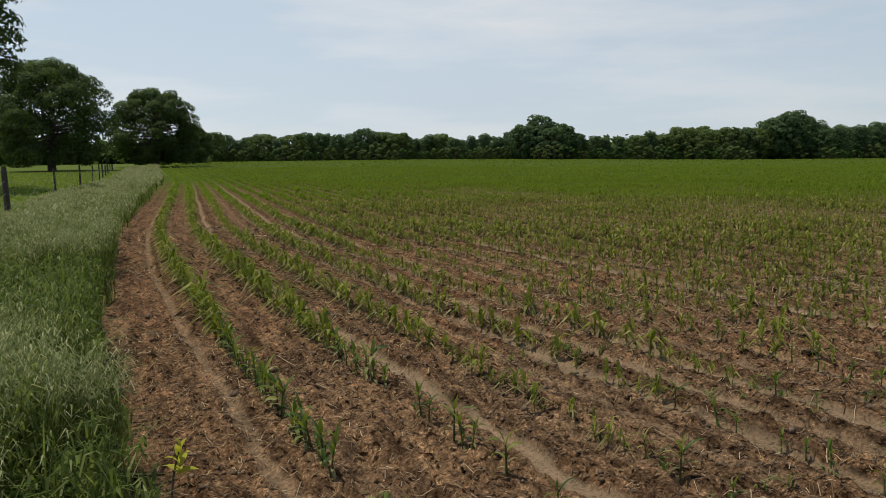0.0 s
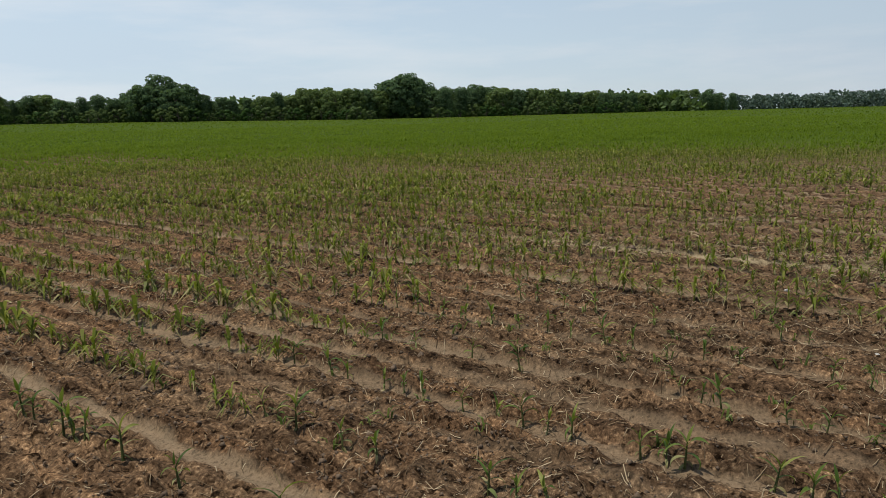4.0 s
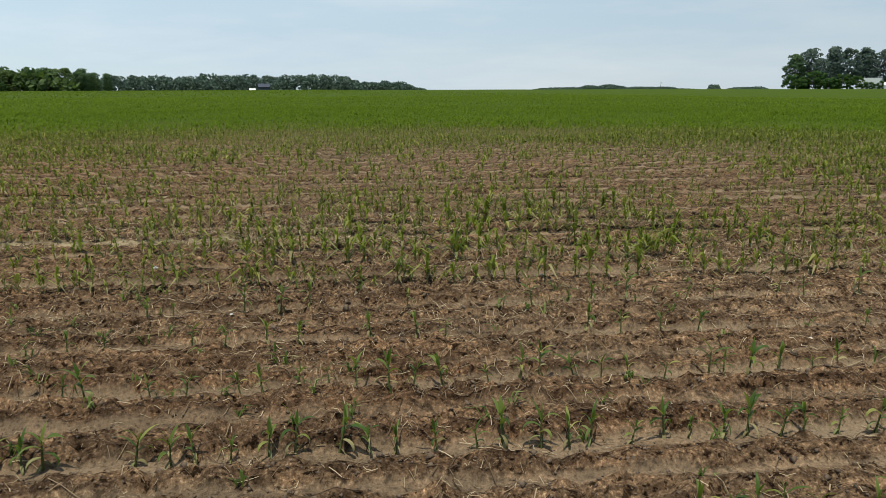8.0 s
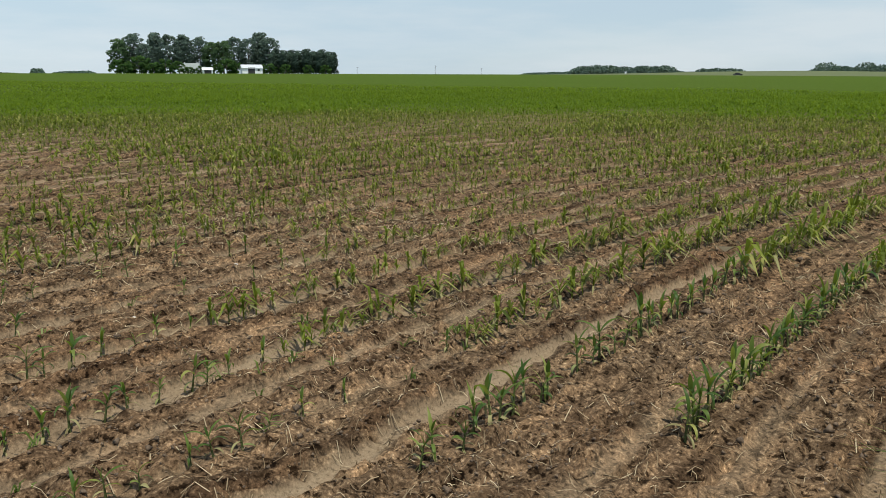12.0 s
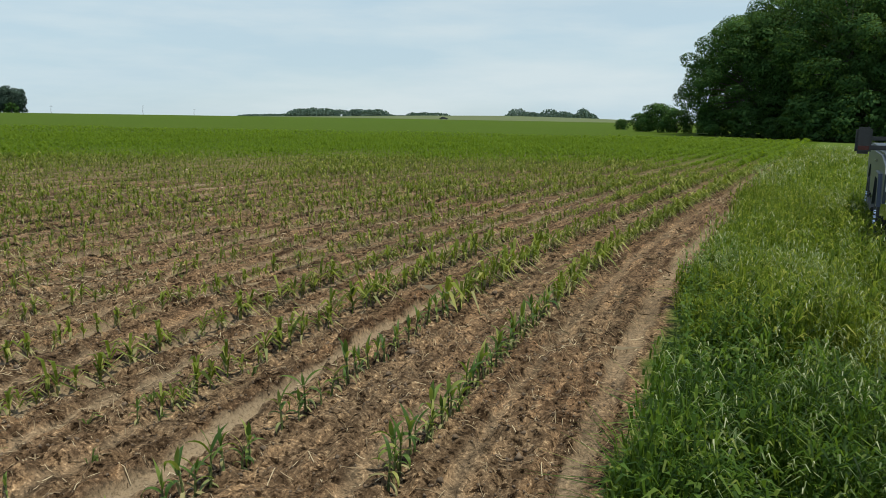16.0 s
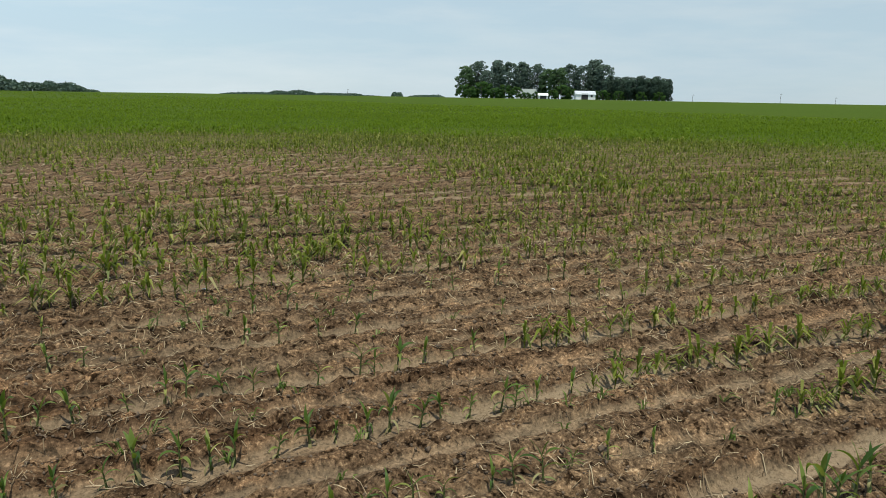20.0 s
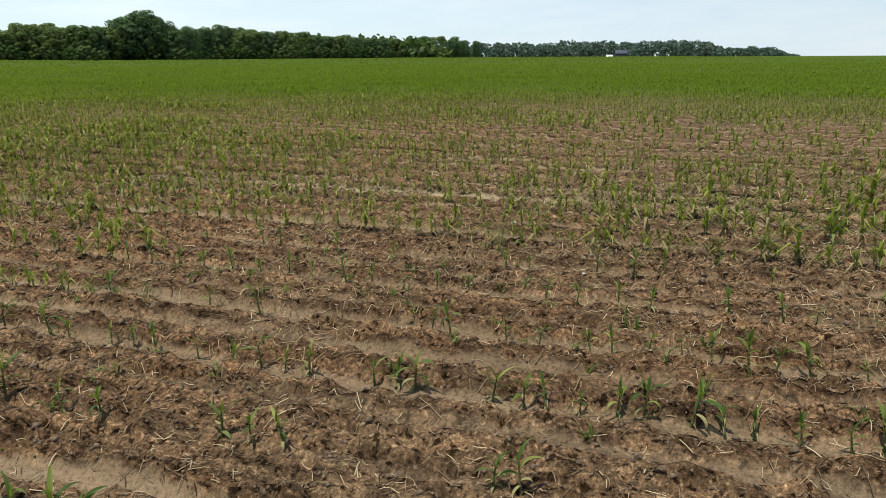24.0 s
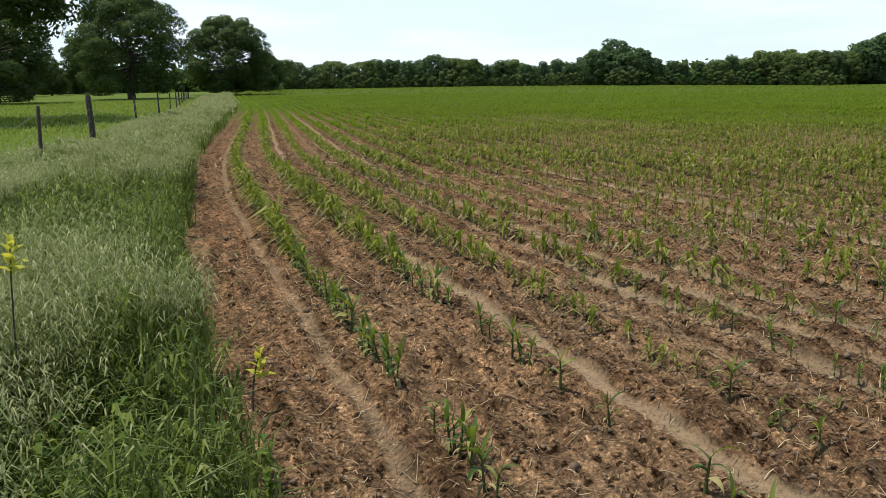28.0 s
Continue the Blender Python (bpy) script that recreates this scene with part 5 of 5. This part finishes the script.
def face_camera(ob, az, r, turn=0.0, up=0.0):
    x, y = polar(az, r)
    ob.matrix_basis = pose(x, y, float(lie(x, y)) + up, 0, 0, az + turn)


# ---- the farmstead to the east ----
shed = gable("machine_shed", "white farm shed with a pale metal roof beside the trees", "shed", 9.5, 7, 2.7, 4.2, SIDING, SHED_ROOF, [("door", -2.0, 1.2, 0.2, 3.0), ("window", 2.4, 3.4, 1.4, 2.4)])
face_camera(shed, -127.25, 392, 8)
house = gable("farmhouse", "small white farmhouse with a grey-green roof among trees", "house", 9, 7, 2.6, 5.0, SIDING, SHINGLE, [("window", -3.6, -2.4, 1.0, 2.4), ("door", -0.6, 0.5, 0.0, 2.2), ("window", 2.2, 3.4, 1.0, 2.4)])
face_camera(house, -123.2, 408, -20)
porch = gable("garage", "low white garage beside the farmhouse", "garage", 4.5, 4, 1.9, 2.8, SIDING, SIDING, [("door", -1.6, 1.6, 0.1, 1.9)])
face_camera(porch, -124.3, 392, 5)
yard = [
    tree("yard_tree", 231, 20, 6.4, 2.0, 60, 3200, 0.52, HAZED_FARLEAF, "tall dark farmyard tree with a ragged crown", fat=0.72),
    tree("yard_tree", 232, 18, 6.0, 1.5, 56, 3200, 0.52, HAZED_WOODLEAF, "green farmyard tree with a ragged crown", fat=0.72),
    tree("yard_tree", 233, 21, 5.5, 3.0, 36, 2600, 0.62, HAZED_FARLEAF, "tall narrow dark farmyard tree", shape="tall"),
    tree("yard_bush", 234, 7.5, 5.5, 0.1, 22, 1500, 0.5, ELM, "rounded green bush in the farmyard", "bush"),
    tree("spruce_tree", 235, 14, 3.0, 0.3, 34, 2200, 0.42, SPRUCE, "dark narrow spruce in the windbreak", "spruce", "tall", fat=0.8),
]
rows = [(-118.7, 412, 0.92, 1), (-119.6, 420, 0.98, 0), (-120.3, 410, 0.72, 0), (-121.0, 426, 0.98, 2), (-121.9, 415, 0.95, 0), (-122.8, 422, 0.93, 2), (-123.8, 430, 0.95, 0), (-124.7, 420, 0.88, 1), (-125.4, 412, 0.9, 1), (-126.2, 425, 0.94, 0), (-127.1, 420, 0.9, 0), (-127.9, 428, 1.02, 2), (-128.5, 415, 0.92, 0), (-118.6, 404, 0.9, 3), (-119.9, 400, 1.1, 3), (-121.6, 396, 0.9, 3), (-122.45, 392, 0.78, 3), (-123.15, 390, 0.42, 3), (-120.8, 398, 0.7, 3), (-125.6, 400, 0.95, 3), (-126.3, 402, 0.75, 3), (-118.95, 398, 0.6, 3), (-119.3, 402, 0.7, 3), (-120.35, 399, 0.62, 3), (-121.2, 400, 0.6, 3), (-123.9, 402, 0.5, 3), (-124.9, 404, 0.6, 3), (-127.95, 400, 0.6, 3), (-128.5, 398, 0.66, 3), (-129.6, 396, 0.62, 3), (-131.2, 396, 0.58, 3), (-132.4, 398, 0.6, 3)]
rows += [(-128.6 - 0.21 * i, 404 + (i % 4) * 6, 0.70 + 0.24 * ((i * 7) % 5) / 5, 4) for i in range(22)]
grove(yard, rows, "trees of the farmstead")
barn = gable("barn", "white barn end under a dark blue-grey roof before the far wood", "barn", 9, 8, 3.5, 6.0, BARN, BARN, [])
face_camera(barn, -82.1, 660, 0)
hut = gable("outbuilding", "small bright white outbuilding before the far wood", "shed", 4, 4, 1.1, 2.0, SIDING, SIDING, [])
face_camera(hut, -81.3, 600, 0)


def utility_pole(az, r, high):
    pole = new("utility_pole")
    bm = bmesh.new()
    limb(bm, (0, 0, -1), (0, 0, high), 0.22, 0.14, 6)
    part("post", bm, POST, pole)
    box("crossarm", (-1.3, -0.08, high - 1.0), (1.3, 0.08, high - 0.8), POST, pole)
    tagged(pole, "wooden utility pole far off on the plain", "utility pole", "utility poles")
    face_camera(pole, az, r)


for az, r, high in ((-140.2, 900, 11), (-134.6, 900, 9), (-110.2, 900, 9), (-143.5, 1000, 9)):
    utility_pole(az, r, high)


# ---- the pickup on the verge ----
def wheel(thing, x, y):
    out = 1 if x > 0 else -1
    bm = bmesh.new()
    rings = []
    for dx, rad in ((-0.13, 0.27), (-0.14, 0.37), (-0.09, 0.405), (0.09, 0.405), (0.14, 0.37), (0.13, 0.27)):
        rings.append([bm.verts.new((x + dx, y + rad * math.cos(a * math.pi / 14), 0.40 + rad * math.sin(a * math.pi / 14))) for a in range(28)])
    for a, b in zip(rings, rings[1:] + rings[:1]):
        for j in range(28):
            bm.faces.new((a[j], a[(j + 1) % 28], b[(j + 1) % 28], b[j])).smooth = True
    hub = new("wheel")
    hub.parent = thing
    part("tyre", bm, RUBBER, hub)
    bm = bmesh.new()
    bmesh.ops.create_cone(bm, cap_ends=True, segments=24, radius1=0.27, radius2=0.22, depth=0.05, matrix=Matrix.Translation((x + out * 0.10, y, 0.40)) @ Matrix.Rotation(radians(90 * out), 4, "Y"))
    for i in range(8):
        bmesh.ops.create_cone(bm, cap_ends=True, segments=6, radius1=0.02, radius2=0.015, depth=0.03, matrix=Matrix.Translation((x + out * 0.14, y + 0.09 * math.cos(i * 0.785), 0.40 + 0.09 * math.sin(i * 0.785))) @ Matrix.Rotation(radians(90 * out), 4, "Y"))
    part("rim", bm, CHROME, hub)


def pickup():
    """A heavy pickup; its front looks along +y, the bumper at y = 0."""
    car = new("pickup_truck")
    prism("body", [(-0.10, 0.62), (-0.06, 1.10), (-0.16, 1.22), (-1.35, 1.33), (-3.55, 1.33), (-3.56, 1.38), (-5.75, 1.38), (-5.80, 0.70), (-5.25, 0.60), (-4.85, 0.98), (-4.35, 0.98), (-4.0, 0.55), (-1.75, 0.52), (-1.45, 0.98), (-0.85, 0.98), (-0.5, 0.60)], -0.98, 0.98, PAINT, car, bevel=0.035)
    prism("cab", [(-1.30, 1.30), (-1.95, 1.86), (-2.3, 1.93), (-3.3, 1.93), (-3.52, 1.84), (-3.56, 1.30)], -0.80, 0.80, PAINT, car, bevel=0.05)
    prism("windscreen", [(-1.30, 1.34), (-1.90, 1.845), (-1.86, 1.87), (-1.26, 1.35)], -0.72, 0.72, WINDOW_GLASS, car)
    for s in (-1, 1):
        prism("side_window", [(-1.62, 1.38), (-2.03, 1.80), (-2.40, 1.83), (-2.42, 1.38)], s * 0.795, s * 0.812, WINDOW_GLASS, car)
        prism("side_window", [(-2.50, 1.38), (-2.50, 1.83), (-3.20, 1.81), (-3.32, 1.38)], s * 0.795, s * 0.812, WINDOW_GLASS, car)
        prism("fender_flare", [(-0.42, 0.62), (-0.72, 1.06), (-1.58, 1.06), (-1.88, 0.56), (-1.76, 0.54), (-1.50, 0.98), (-0.82, 0.98), (-0.54, 0.62)], s * 0.975, s * 1.03, PAINT, car)
        box("headlight", (s * 0.66, -0.16, 0.84), (s * 0.96, -0.035, 1.12), LAMP_GLASS, car, 0.02, "clear headlight")
        box("door_handle", (s * 0.975, -2.42, 1.16), (s * 1.015, -2.22, 1.20), CHROME, car, 0.008)
        box("running_board", (s * 0.86, -3.7, 0.40), (s * 1.03, -1.95, 0.47), BLACK, car, 0.015)
        arm = box("mirror", (s * 1.12, -1.72, 1.30), (s * 1.34, -1.56, 1.70), BLACK, car, 0.035, "tall black towing mirror")
        box("mirror_arm", (s * 0.85, -1.68, 1.36), (s * 1.14, -1.60, 1.43), BLACK, arm, 0.01)
        box("mirror_arm", (s * 0.85, -1.68, 1.50), (s * 1.14, -1.60, 1.56), BLACK, arm, 0.01)
        box("marker", (s * 1.15, -1.555, 1.36), (s * 1.30, -1.548, 1.42), RED_LENS, arm, 0.0)
        for y in (-1.15, -4.6):
            wheel(car, s * 0.86, y)
    box("bumper", (-1.0, -0.10, 0.50), (1.0, 0.10, 0.76), CHROME, car, 0.05, "chrome front bumper")
    box("air_dam", (-0.9, -0.06, 0.36), (0.9, 0.04, 0.50), BLACK, car, 0.03)
    grille = box("grille", (-0.62, -0.08, 0.80), (0.62, -0.03, 1.14), BLACK, car, 0.02)
    for i in range(4):
        box("bar", (-0.60, -0.035, 0.84 + 0.08 * i), (0.60, -0.01, 0.865 + 0.08 * i), CHROME, grille, 0.005)
    box("number_plate", (-0.16, 0.10, 0.56), (0.16, 0.112, 0.70), SIDING, car, 0.003, "plain pale plate")
    return tagged(car, "dark grey pickup truck with towing mirrors parked on the grass", "pickup truck")


truck = pickup()
truck.matrix_basis = pose(-3.14, -11.85, float(ground_z(-3.2, -13.0)), 0, 0, -7.5) @ Matrix.Scale(0.95, 4)


def far_car(az, r):
    car = new("car")
    prism("body", [(-2.2, 0.3), (-2.2, 0.9), (-1.2, 1.0), (-0.6, 1.5), (0.9, 1.5), (1.5, 1.0), (2.2, 0.9), (2.2, 0.3)], -0.9, 0.9, BLACK, car, bevel=0.06)
    for y in (-1.4, 1.4):
        for x in (-0.85, 0.85):
            wheel(car, x, y)
    tagged(car, "small dark car on a far road", "car")
    face_camera(car, az, r, 90)


far_car(-161.1, 420)
